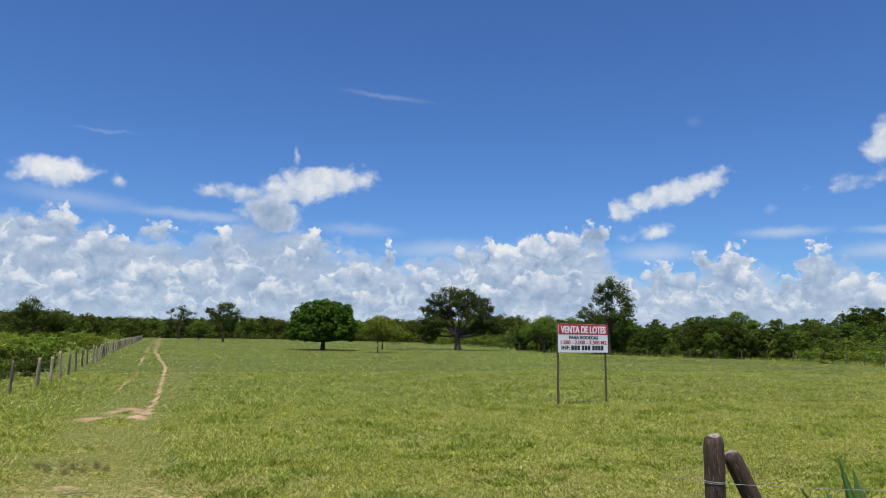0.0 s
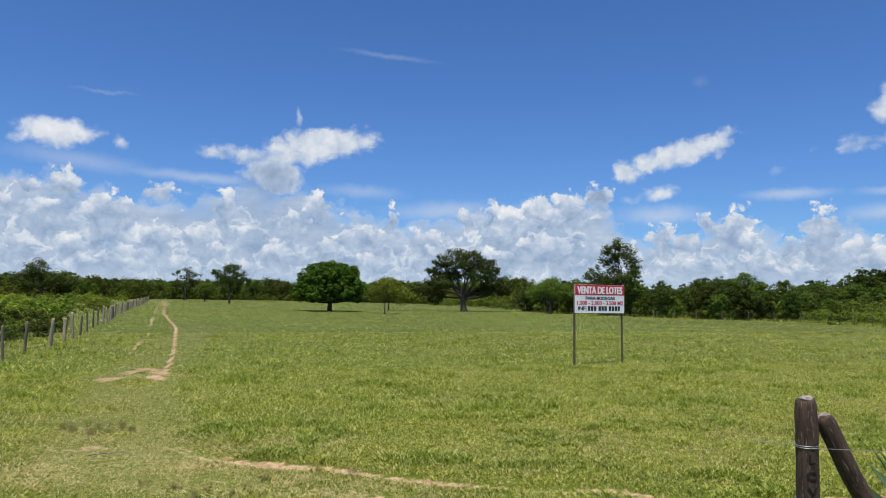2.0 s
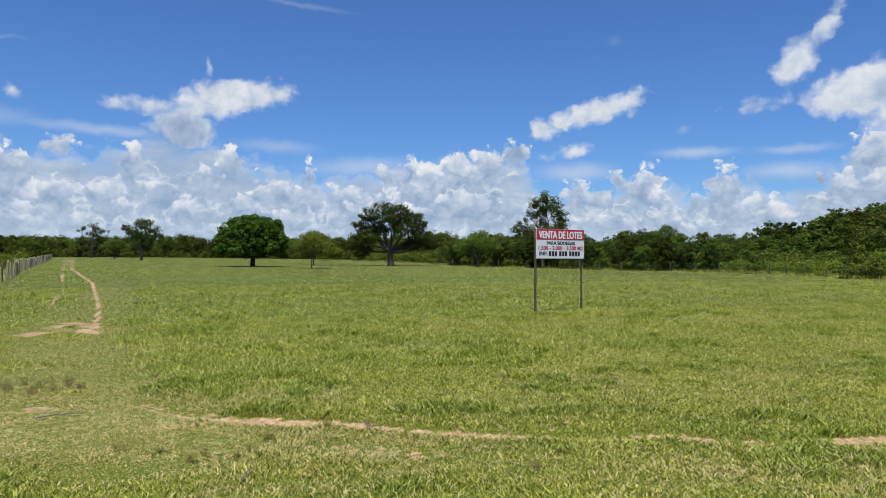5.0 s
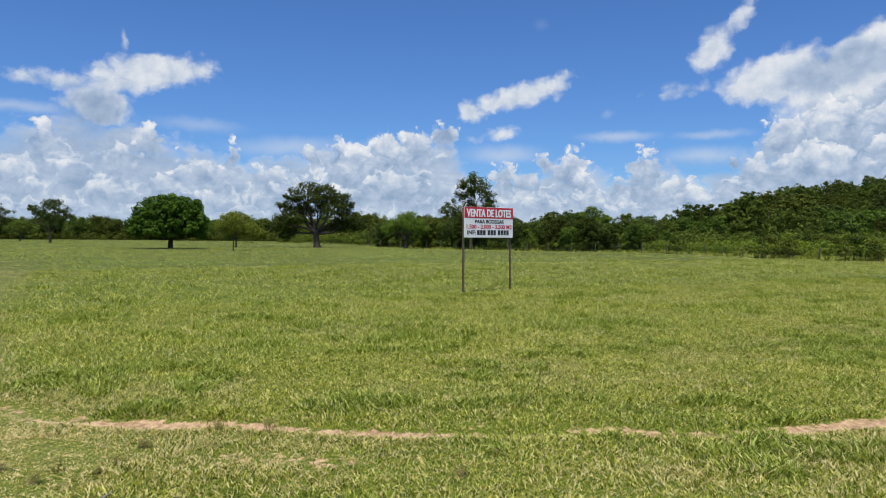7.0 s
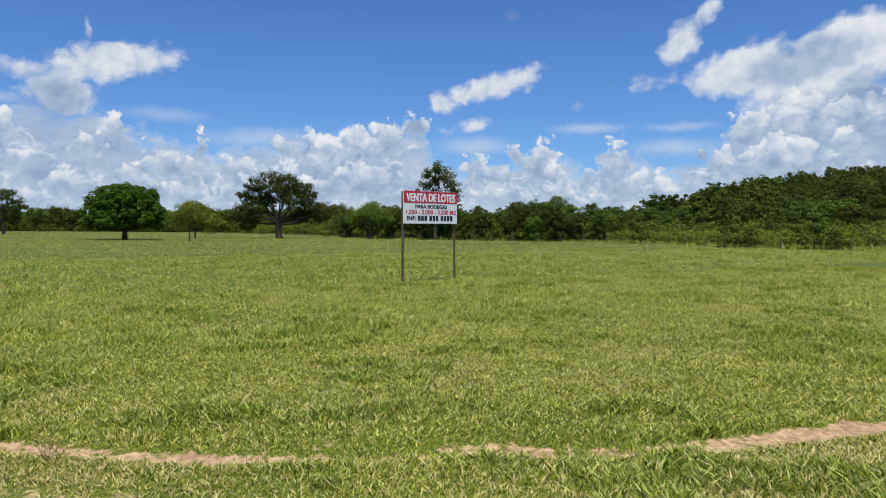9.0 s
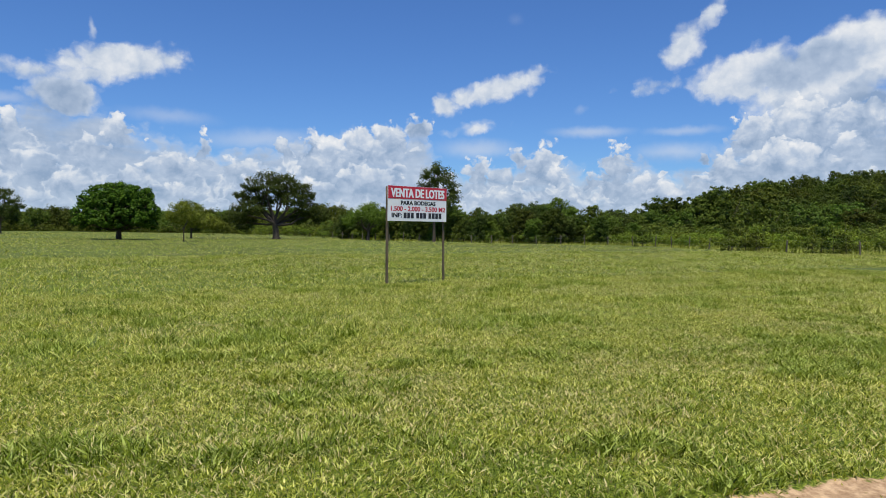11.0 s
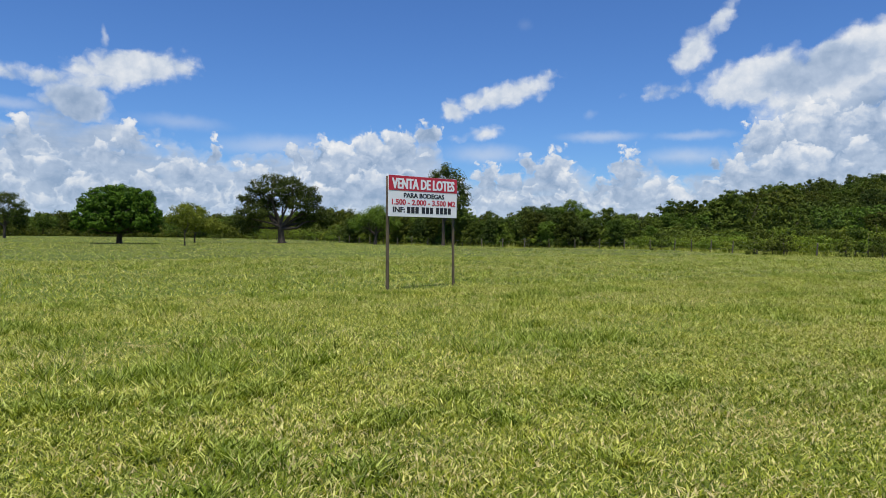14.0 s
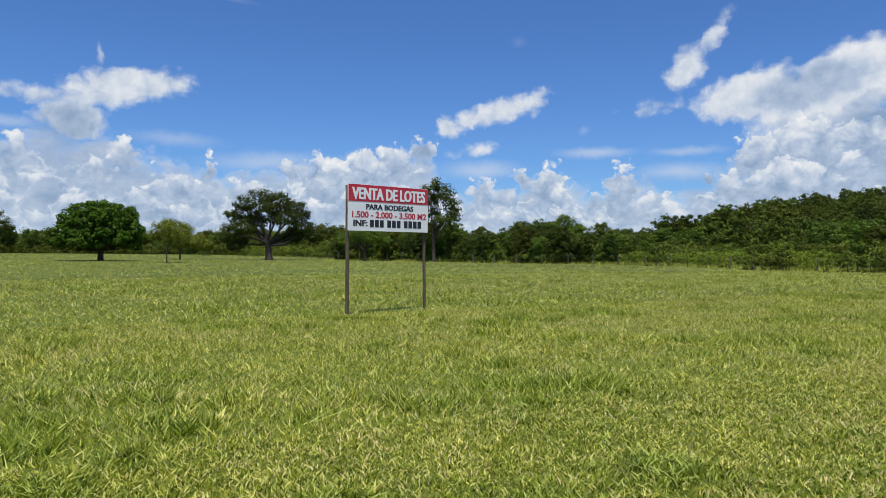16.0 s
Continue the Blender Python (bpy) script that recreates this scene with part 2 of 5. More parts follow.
        shade = g.math("ADD", g.ramp(f, 0.0, 1.5, 0.90 - 0.05 * k, 0.40), g.math("ADD", g.math("MULTIPLY", curl, 0.28), g.math("ADD", g.math("MULTIPLY", broad, 0.5), g.math("MULTIPLY", fine, 0.35))))
        light = g.math("ADD", light, g.math("MULTIPLY", mask, g.math("SUBTRACT", shade, light)))
        dens = g.math("MAXIMUM", dens, g.math("MULTIPLY", mask, 0.95))
    # the bright heads in front of it, each with a soft grey base
    puff = g.math("ADD", g.math("MULTIPLY", g.math("SUBTRACT", billow(59.0, 0.75), 0.62), 0.95), g.math("MULTIPLY", fine, 0.75))
    relief = g.math("ADD", g.math("MULTIPLY", curl, 0.32), g.math("MULTIPLY", fine, 0.50))
    for a, base, wide, high in sorted(HEAPS_WEST + HEAPS_NORTH + HEAPS_MIDDLE + HEAPS_EAST, key=lambda c: -c[1]):
        n = g.node("ShaderNodeGroup", node_tree=head)
        for socket, value in zip(n.inputs, (saz, sel, puff, relief, light, dens, a, base, wide, high)):
            g.put(socket, value)
        light, dens = n.outputs
    light = g.math("SUBTRACT", light, g.ramp(grey, -0.25, 0.7, 0.0, 0.36))
    tone = g.node("ShaderNodeValToRGB")
    tone.color_ramp.elements[0].position, tone.color_ramp.elements[0].color = 0.10, (0.28, 0.38, 0.54, 1)
    tone.color_ramp.elements[1].position, tone.color_ramp.elements[1].color = 1.0, (0.90, 0.90, 0.90, 1)
    for at, c in ((0.45, (0.46, 0.55, 0.69, 1)), (0.72, (0.68, 0.73, 0.80, 1))):
        tone.color_ramp.elements.new(at).color = c
    g.put(tone.inputs[0], light)
    haze = g.mix(g.ramp(el, -0.5, 3.2, 0.75, 0.0), tone.outputs[0], (0.48, 0.60, 0.77))
    sky = g.node("ShaderNodeTexSky", sky_type="NISHITA", sun_disc=False)
    sky.sun_elevation = math.asin(SUN_FROM.z)
    sky.sun_rotation = math.atan2(SUN_FROM.x, SUN_FROM.y) % math.tau
    sky.air_density, sky.dust_density, sky.ozone_density = 1.0, 0.1, 1.6
    clear, cloud = g.node("ShaderNodeBackground"), g.node("ShaderNodeBackground")
    g.put(clear.inputs[0], g.mix(1.0, sky.outputs[0], (0.48, 0.77, 1.24), "MULTIPLY"))
    clear.inputs[1].default_value = SKY_STRENGTH
    g.put(cloud.inputs[0], haze)
    cloud.inputs[1].default_value = 1.0
    blend, out = g.node("ShaderNodeMixShader"), g.node("ShaderNodeOutputWorld")
    g.put(blend.inputs[0], g.math("MULTIPLY", dens, g.ramp(el, -1.5, -0.5)))
    g.put(blend.inputs[1], clear.outputs[0])
    g.put(blend.inputs[2], cloud.outputs[0])
    g.put(out.inputs[0], blend.outputs[0])


make_world()

# ---- materials ----


def surface(name, dark, light, scale=8.0, rough=0.8, bump=0.3, spots=None, metal=0.0, stretch=(1, 1, 1), fine=60.0):
    """A weathered surface: two scales of colour change, fine relief, and stains."""
    m = bpy.data.materials.new(name)
    m.use_nodes = True
    g = Nodes(m.node_tree)
    place = g.node("ShaderNodeMapping")
    g.put(place.inputs[0], g.node("ShaderNodeTexCoord").outputs["Object"])
    place.inputs["Scale"].default_value = stretch
    broad, grain = g.noise(place.outputs[0], scale, 5, 0.6), g.noise(place.outputs[0], fine, 4, 0.6)
    c = g.mix(g.ramp(g.math("ADD", g.math("MULTIPLY", broad, 0.6), g.math("MULTIPLY", grain, 0.4)), 0.36, 0.64), dark, light)
    if spots:
        c = g.mix(g.ramp(g.noise(place.outputs[0], scale * 2.3, 6, 0.7), 0.56, 0.68, 0.0, 0.85), c, spots)
    b = g.node("ShaderNodeBsdfPrincipled")
    g.put(b.inputs["Base Color"], c)
    b.inputs["Metallic"].default_value = metal
    g.put(b.inputs["Roughness"], g.ramp(grain, 0.3, 0.7, max(0.05, rough - 0.1), min(1.0, rough + 0.1)))
    rel = g.node("ShaderNodeBump")
    rel.inputs["Strength"].default_value, rel.inputs["Distance"].default_value = bump, 0.004
    g.put(rel.inputs["Height"], g.math("ADD", grain, broad))
    g.put(b.inputs["Normal"], rel.outputs[0])
    g.put(g.node("ShaderNodeOutputMaterial").inputs[0], b.outputs[0])
    return m


def foliage(name, dark, mid, light, through_light=0.35, gloss=0.5, attribute=None, dry=None, spread=0.25, shine_most=0.15):
    """Leaves or blades: colour by the single leaf and by the plant; light shines through them."""
    m = bpy.data.materials.new(name)
    m.use_nodes = True
    g = Nodes(m.node_tree)
    one = g.node("ShaderNodeNewGeometry").outputs["Random Per Island"]
    plant = g.node("ShaderNodeObjectInfo").outputs["Random"]
    r = g.node("ShaderNodeValToRGB")
    r.color_ramp.elements[0].position, r.color_ramp.elements[0].color = 0.0, (*dark, 1)
    r.color_ramp.elements[1].position, r.color_ramp.elements[1].color = 1.0, (*light, 1)
    r.color_ramp.elements.new(0.5).color = (*mid, 1)
    g.put(r.inputs[0], one)
    c = r.outputs[0]
    if attribute:
        a = g.node("ShaderNodeAttribute", attribute_name=attribute).outputs["Fac"]
        f = g.node("ShaderNodeAttribute", attribute_name="lush").outputs["Fac"]
        c = g.mix(f, c, g.mix(1.0, c, (0.62, 0.74, 0.60), "MULTIPLY"))
        c = g.mix(g.ramp(g.math("ADD", a, g.math("MULTIPLY", g.math("SUBTRACT", one, 0.5), 0.55)), 0.40, 0.80), c, dry)
    h = g.node("ShaderNodeHueSaturation")
    g.put(h.inputs["Hue"], g.ramp(plant, 0.0, 1.0, 0.5 - 0.014 * spread / 0.25, 0.5 + 0.016 * spread / 0.25, smooth=False))
    g.put(h.inputs["Value"], g.ramp(g.math("FRACT", g.math("MULTIPLY", plant, 7.31)), 0.0, 1.0, 1.0 - spread, 1.0 + spread, smooth=False))
    g.put(h.inputs["Color"], c)
    c = h.outputs[0]
    diff, trans, shine = g.node("ShaderNodeBsdfDiffuse"), g.node("ShaderNodeBsdfTranslucent"), g.node("ShaderNodeBsdfGlossy")
    g.put(diff.inputs[0], c)
    g.put(trans.inputs[0], g.mix(1.0, c, (1.25, 1.2, 0.55), "MULTIPLY"))
    shine.inputs["Roughness"].default_value = gloss
    a, b = g.node("ShaderNodeMixShader"), g.node("ShaderNodeMixShader")
    a.inputs[0].default_value = through_light
    g.put(a.inputs[1], diff.outputs[0])
    g.put(a.inputs[2], trans.outputs[0])
    g.put(b.inputs[0], g.ramp(g.node("ShaderNodeFresnel").outputs[0], 0.0, 1.0, 0.0, shine_most, smooth=False))
    g.put(b.inputs[1], a.outputs[0])
    g.put(b.inputs[2], shine.outputs[0])
    g.put(g.node("ShaderNodeOutputMaterial").inputs[0], b.outputs[0])
    return m


def ground_material():
    """Pasture soil under grass, bare tan earth where the attribute says so."""
    m = bpy.data.materials.new("pasture_ground")
    m.use_nodes = True
    g = Nodes(m.node_tree)
    p = g.node("ShaderNodeTexCoord").outputs["Object"]
    broad, mid = g.noise(p, 0.05, 4, 0.55), g.noise(p, 0.6, 5, 0.6)
    grain, tuft = g.noise(p, 14.0, 4, 0.65), g.noise(p, 3.5, 4, 0.7)
    green = g.mix(g.ramp(g.math("ADD", g.math("MULTIPLY", grain, 0.5), g.math("MULTIPLY", tuft, 0.5)), 0.35, 0.66), (0.040, 0.056, 0.010), (0.116, 0.146, 0.028))
    green = g.mix(g.ramp(mid, 0.42, 0.70, 0.0, 0.4), green, (0.22, 0.20, 0.065))
    green = g.mix(g.ramp(broad, 0.40, 0.62, 0.0, 0.35), green, (0.13, 0.18, 0.03))
    thatch = g.mix(g.ramp(g.noise(p, 45.0, 3, 0.7), 0.40, 0.66), (0.048, 0.072, 0.006), (0.200, 0.235, 0.028))
    cover = g.node("ShaderNodeAttribute", attribute_name="cover").outputs["Fac"]
    green = g.mix(cover, green, thatch)
    worn = g.node("ShaderNodeAttribute", attribute_name="worn").outputs["Fac"]
    green = g.mix(g.math("MULTIPLY", worn, g.ramp(tuft, 0.3, 0.6, 0.30, 0.8)), green, g.mix(g.ramp(g.noise(p, 22.0, 4, 0.7), 0.38, 0.62), (0.10, 0.105, 0.026), (0.31, 0.275, 0.085)))
    # the ground goes to a very dark green-brown within the wood
    wooded_dark = g.node("ShaderNodeAttribute", attribute_name="wooded_dark").outputs["Fac"]
    green = g.mix(wooded_dark, green, g.mix(grain, (0.022, 0.028, 0.008), (0.065, 0.065, 0.022)))
    soil = g.mix(g.ramp(g.math("ADD", g.math("MULTIPLY", grain, 0.6), g.math("MULTIPLY", mid, 0.4)), 0.36, 0.66), (0.27, 0.165, 0.088), (0.57, 0.395, 0.225))
    bare = g.node("ShaderNodeAttribute", attribute_name="bare").outputs["Fac"]
    edge = g.math("ADD", bare, g.math("MULTIPLY", g.math("SUBTRACT", g.noise(p, 7.0, 6, 0.75), 0.5), 1.5))
    b = g.node("ShaderNodeBsdfPrincipled")
    g.put(b.inputs["Base Color"], g.mix(g.ramp(edge, 0.40, 0.60), green, soil))
    b.inputs["Roughness"].default_value, b.inputs["Specular IOR Level"].default_value = 0.95, 0.15
    rel = g.node("ShaderNodeBump")
    rel.inputs["Strength"].default_value, rel.inputs["Distance"].default_value = 0.6, 0.018
    g.put(rel.inputs["Height"], g.math("ADD", grain, tuft))
    g.put(b.inputs["Normal"], rel.outputs[0])
    g.put(g.node("ShaderNodeOutputMaterial").inputs[0], b.outputs[0])
    return m


GROUND = ground_material()
GRASS = foliage("grass_blade", (0.070, 0.098, 0.011), (0.350, 0.385, 0.043), (0.95, 0.90, 0.29), 0.36, 0.6, "dry", (0.72, 0.60, 0.31), spread=0.0, shine_most=0.04)
LEAF_MANGO = foliage("mango_leaf", (0.027, 0.060, 0.005), (0.046, 0.100, 0.009), (0.096, 0.172, 0.016), 0.18, 0.4, spread=0.0, shine_most=0.08)
LEAF_DARK = foliage("dark_leaf", (0.034, 0.056, 0.010), (0.056, 0.084, 0.016), (0.098, 0.128, 0.030), 0.26, 0.45, shine_most=0.08)
LEAF_MID = foliage("woodland_leaf", (0.042, 0.062, 0.009), (0.066, 0.092, 0.013), (0.118, 0.146, 0.023), 0.28, 0.45, spread=0.38, shine_most=0.08)
LEAF_FRESH = foliage("fresh_leaf", (0.062, 0.105, 0.012), (0.095, 0.150, 0.019), (0.145, 0.200, 0.034), 0.3, 0.45, spread=0.22, shine_most=0.08)
LEAF_SCRUB = foliage("scrub_leaf", (0.095, 0.135, 0.014), (0.150, 0.205, 0.023), (0.22, 0.27, 0.042), 0.35, 0.45, spread=0.25, shine_most=0.08)
LEAF_YELLOW = foliage("yellow_green_leaf", (0.085, 0.110, 0.012), (0.14, 0.172, 0.020), (0.21, 0.235, 0.036), 0.3, 0.5, spread=0.1, shine_most=0.08)
AGAVE = foliage("agave_leaf", (0.05, 0.105, 0.022), (0.085, 0.17, 0.030), (0.16, 0.27, 0.042), 0.3, 0.35, spread=0.35)
BARK = surface("grey_brown_bark", (0.028, 0.020, 0.013), (0.085, 0.066, 0.046), 3.0, 0.9, 0.8, (0.055, 0.048, 0.038), stretch=(3, 3, 0.7))
POST_GREY = surface("weathered_grey_wood", (0.19, 0.145, 0.095), (0.47, 0.38, 0.265), 5.0, 0.9, 0.7, (0.12, 0.10, 0.075), stretch=(4, 4, 0.5))
POST_DARK = surface("dark_old_wood", (0.020, 0.011, 0.006), (0.098, 0.056, 0.033), 7.0, 0.8, 0.9, (0.25, 0.175, 0.12), stretch=(5, 5, 0.8), fine=70)
POST_BROWN = surface("brown_old_wood", (0.07, 0.055, 0.04), (0.20, 0.165, 0.13), 5.0, 0.9, 0.6, (0.04, 0.03, 0.025), stretch=(4, 4, 0.5))
POST_END = surface("pale_split_wood", (0.16, 0.12, 0.10), (0.40, 0.34, 0.29), 30.0, 0.95, 1.0, stretch=(1, 1, 1))
WIRE = surface("galvanised_wire", (0.30, 0.29, 0.28), (0.55, 0.54, 0.52), 30.0, 0.45, 0.1, (0.22, 0.14, 0.09), metal=0.7)
CARVED = surface("carved_groove", (0.012, 0.010, 0.009), (0.025, 0.020, 0.018), 30.0, 0.95, 0.3)
SIGN_WHITE = surface("white_sign_sheet", (0.82, 0.82, 0.83), (0.87, 0.87, 0.87), 2.0, 0.45, 0.02, (0.80, 0.79, 0.78))
SIGN_RED = surface("red_sign_print", (0.50, 0.018, 0.040), (0.58, 0.028, 0.055), 2.0, 0.45, 0.03)
SIGN_BLACK = surface("dark_sign_print", (0.012, 0.012, 0.020), (0.022, 0.022, 0.032), 4.0, 0.45, 0.03)
SIGN_POST = surface("rusty_steel_tube", (0.060, 0.042, 0.024), (0.135, 0.10, 0.062), 6.0, 0.8, 0.4, (0.18, 0.14, 0.09), stretch=(3, 3, 0.6))
SIGN_BACK = surface("grey_sheet_metal", (0.30, 0.30, 0.31), (0.42, 0.42, 0.43), 3.0, 0.5, 0.1, metal=0.4)
WEED_LEAF = foliage("brown_weed_leaf", (0.28, 0.29, 0.08), (0.42, 0.39, 0.13), (0.56, 0.48, 0.20), 0.48, 0.6, spread=0.2)
WEED_GREY = foliage("grey_weed_leaf", (0.26, 0.31, 0.085), (0.37, 0.41, 0.13), (0.50, 0.51, 0.19), 0.48, 0.6, spread=0.1)
WEED = foliage("dry_weed", (0.24, 0.17, 0.07), (0.36, 0.27, 0.12), (0.48, 0.37, 0.19), 0.1, 0.6, spread=0.1)

# ---- small tools ----


def part(name, data, material, parent=None, label=""):
    """Link a mesh, or a bmesh, as one object under a thing."""
    if isinstance(data, bmesh.types.BMesh):
        me = bpy.data.meshes.new(name)
        data.to_mesh(me)
        data.free()
        data = me
    if material is not None and not data.materials:
        data.materials.append(material)
    ob = new(name, data)
    ob.parent = parent
    if label:
        ob["label"] = label
    return ob


def thing(name, place, label, category, group="", kind=""):
    ob = new(name)
    ob.empty_display_size = 0.2
    ob.matrix_basis = place if isinstance(place, Matrix) else Matrix.Translation(place)
    return tagged(ob, label, category, group, kind)


def fast_mesh(name, verts, faces, material=None, values=None, smooth=False):
    """A mesh from arrays; faces all with the same number of corners. values: one float a vertex, by name."""
    me = bpy.data.meshes.new(name)
    verts, faces = np.asarray(verts, np.float32), np.asarray(faces, np.int32)
    n, k = faces.shape
    me.vertices.add(len(verts))
    me.vertices.foreach_set("co", verts.ravel())
    me.loops.add(n * k)
    me.loops.foreach_set("vertex_index", faces.ravel())
    me.polygons.add(n)
    me.polygons.foreach_set("loop_start", np.arange(0, n * k, k, dtype=np.int32))
    for key, v in (values or {}).items():
        me.attributes.new(key, "FLOAT", "POINT").data.foreach_set("value", np.asarray(v, np.float32))
    me.update(calc_edges=True)
    if smooth:
        me.polygons.foreach_set("use_smooth", np.ones(n, bool))
    if material:
        me.materials.append(material)
    return me


def hash2(i, j, seed):
    h = (i.astype(np.int64) * 374761393 + j.astype(np.int64) * 668265263 + seed * 1442695041) & 0x7FFFFFFF
    h = ((h ^ (h >> 13)) * 1274126177) & 0x7FFFFFFF
    return ((h ^ (h >> 16)) & 0xFFFF) / 65535.0


def vnoise(x, y, size, seed=0):
    """Smooth noise from 0 to 1, with lumps of about that size."""
    x, y = np.asarray(x, float) / size, np.asarray(y, float) / size
    i, j = np.floor(x), np.floor(y)
    u, v = x - i, y - j
    u, v = u * u * (3 - 2 * u), v * v * (3 - 2 * v)
    a, b = hash2(i, j, seed), hash2(i + 1, j, seed)
    c, d = hash2(i, j + 1, seed), hash2(i + 1, j + 1, seed)
    return (a * (1 - u) + b * u) * (1 - v) + (c * (1 - u) + d * u) * v


def step(x, lo, hi):
    t = np.clip((x - lo) / (hi - lo), 0, 1)
    return t * t * (3 - 2 * t)


def away(x, y, line):
    """Distance from a broken line."""
    best = np.full(np.shape(x), 1e9)
    for (ax, ay), (bx, by) in zip(line, line[1:]):
        dx, dy = bx - ax, by - ay
        t = np.clip(((x - ax) * dx + (y - ay) * dy) / (dx * dx + dy * dy), 0, 1)
        best = np.minimum(best, np.hypot(x - ax - t * dx, y - ay - t * dy))
    return best


# ---- the ground ----
TRACK = [(-1.0, 12.45), (-0.3, 11.5), (0.4, 11.0), (1.16, 10.6), (1.95, 9.95), (2.4, 9.55), (3.07, 9.16), (4.2, 8.7), (4.93, 8.3), (6.13, 7.8), (7.05, 7.6), (9.5, 7.0), (14, 5.6)]
TRACK_NEAR = [(-2.2, 11.2), (-0.32, 10.2), (1.2, 9.2), (2.37, 8.44), (4.57, 7.32), (8.0, 6.1)]
RUT_RIGHT = [(-2.3, 23.4), (-2.45, 25.0), (-2.69, 29.5), (-3.16, 35.8), (-4.57, 52.9), (-9.5, 93), (-19.2, 192), (-29, 290)]
RUT_LEFT = [(-4.3, 30.0), (-5.16, 42.7), (-8.08, 69.5), (-14.3, 130), (-23, 215)]
LANE = [(-3.2, 60), (-3.0, 40), (-3.0, 24), (-2.6, 17), (-1.8, 12.5), (-1.0, 10.0)]
EDGE = [(60, 20), (58.5, 34), (59, 44), (61, 53), (63.5, 62), (60.5, 72), (56, 79), (52.5, 88), (50, 96), (47.5, 106), (46, 118)]
PATCH = [(-3.75, 21.6), (-3.3, 22.8), (-3.5, 23.8), (-2.9, 24.9), (-2.5, 24.2), (-2.6, 22.6), (-2.35, 21.9)]


# the wooded hill: height of its ground by bearing from the gate
HILL_BEARING = [42, 44, 46, 48, 49.4, 51.6, 55.7, 60, 75, 105]
HILL_HEIGHT = [0, 0.0, 0.8, 3.8, 6.5, 11.0, 14.5, 16.0, 16.5, 0]


def rise(x, y):
    """Height of the ground: flat pasture, the bank of the road behind, a wooded hill far off."""
    x, y = np.asarray(x, float), np.asarray(y, float)
    z = 0.95 * (1 - step(y + 0.12 * (x - 2), 0.3, 8.4))
    z = z + 0.05 * (vnoise(x, y, 1.7, 3) - 0.5) + 0.12 * (vnoise(x, y, 9.0, 4) - 0.5) * step(y, 12, 30)
    d, a = np.hypot(x, y), np.degrees(np.arctan2(x, y))
    z = z + np.interp(a, HILL_BEARING, HILL_HEIGHT) * step(d, 140, 320) * (1 - step(d, 420, 900))
    for line, w in ((TRACK, 0.30), (RUT_RIGHT, 0.4)):
        z = z - 0.05 * (1 - step(away(x, y, line), 0.05, w))
    return z


def bareness(x, y):
    """How bare of grass the ground is, 0 to 1."""
    x, y = np.asarray(x, float), np.asarray(y, float)
    rough = vnoise(x, y, 0.5, 8) * 0.6 + vnoise(x, y, 0.17, 9) * 0.4
    width = (0.08 + 0.22 * vnoise(x, y, 1.1, 12)) * (0.4 + 0.6 * step(x, -0.5, 1.0))
    b = 1.1 * (1 - step(away(x, y, TRACK), width * 0.4, width + 0.16)) * (0.28 + 1.1 * rough) * (0.55 + 0.45 * step(vnoise(x, y, 0.9, 13), 0.2, 0.55)) * (0.55 + 0.45 * np.maximum(step(x, -0.4, 0.8), step(vnoise(x, y, 0.7, 17), 0.40, 0.62)))
    b = np.maximum(b, 0.5 * (1 - step(away(x, y, TRACK_NEAR), 0.1, 0.5)) * step(vnoise(x, y, 0.8, 21), 0.5, 0.8) * (0.3 + rough))
    far = 0.05 + np.clip(y - 25, 0, 200) * 0.0014
    b = np.maximum(b, (1 - step(away(x, y, RUT_RIGHT), far * 0.7, far * 1.9)) * (0.35 + 0.9 * rough))
    b = np.maximum(b, (1 - step(away(x, y, RUT_LEFT), far * 0.6, far * 1.5)) * (0.4 + 0.5 * step(vnoise(x, y, 4.0, 5), 0.2, 0.6)))
    b = np.maximum(b, (1 - step(away(x, y, PATCH), 0.1, 0.5)) * (0.05 + 1.15 * rough))
    b = np.maximum(b, (1 - step(away(x, y, [(-0.9, 12.0), (-0.25, 11.4)]), 0.05, 0.42)) * (0.05 + 1.0 * rough) * step(vnoise(x, y, 0.35, 46), 0.25, 0.6))
    lane = 1 - step(away(x, y, LANE), 0.5, 1.5)
    b = np.maximum(b, 0.5 * lane * (0.4 + rough) * step(vnoise(x, y * 1.6, 0.8, 31), 0.5, 0.85) * step(y, 10, 12) * (1 - step(y, 24, 34)))
    b = np.maximum(b, 0.42 * step(vnoise(x, y, 0.55, 44) * 0.6 + vnoise(x, y, 0.15, 45) * 0.4, 0.66, 0.86))
    return np.clip(b, 0, 1)


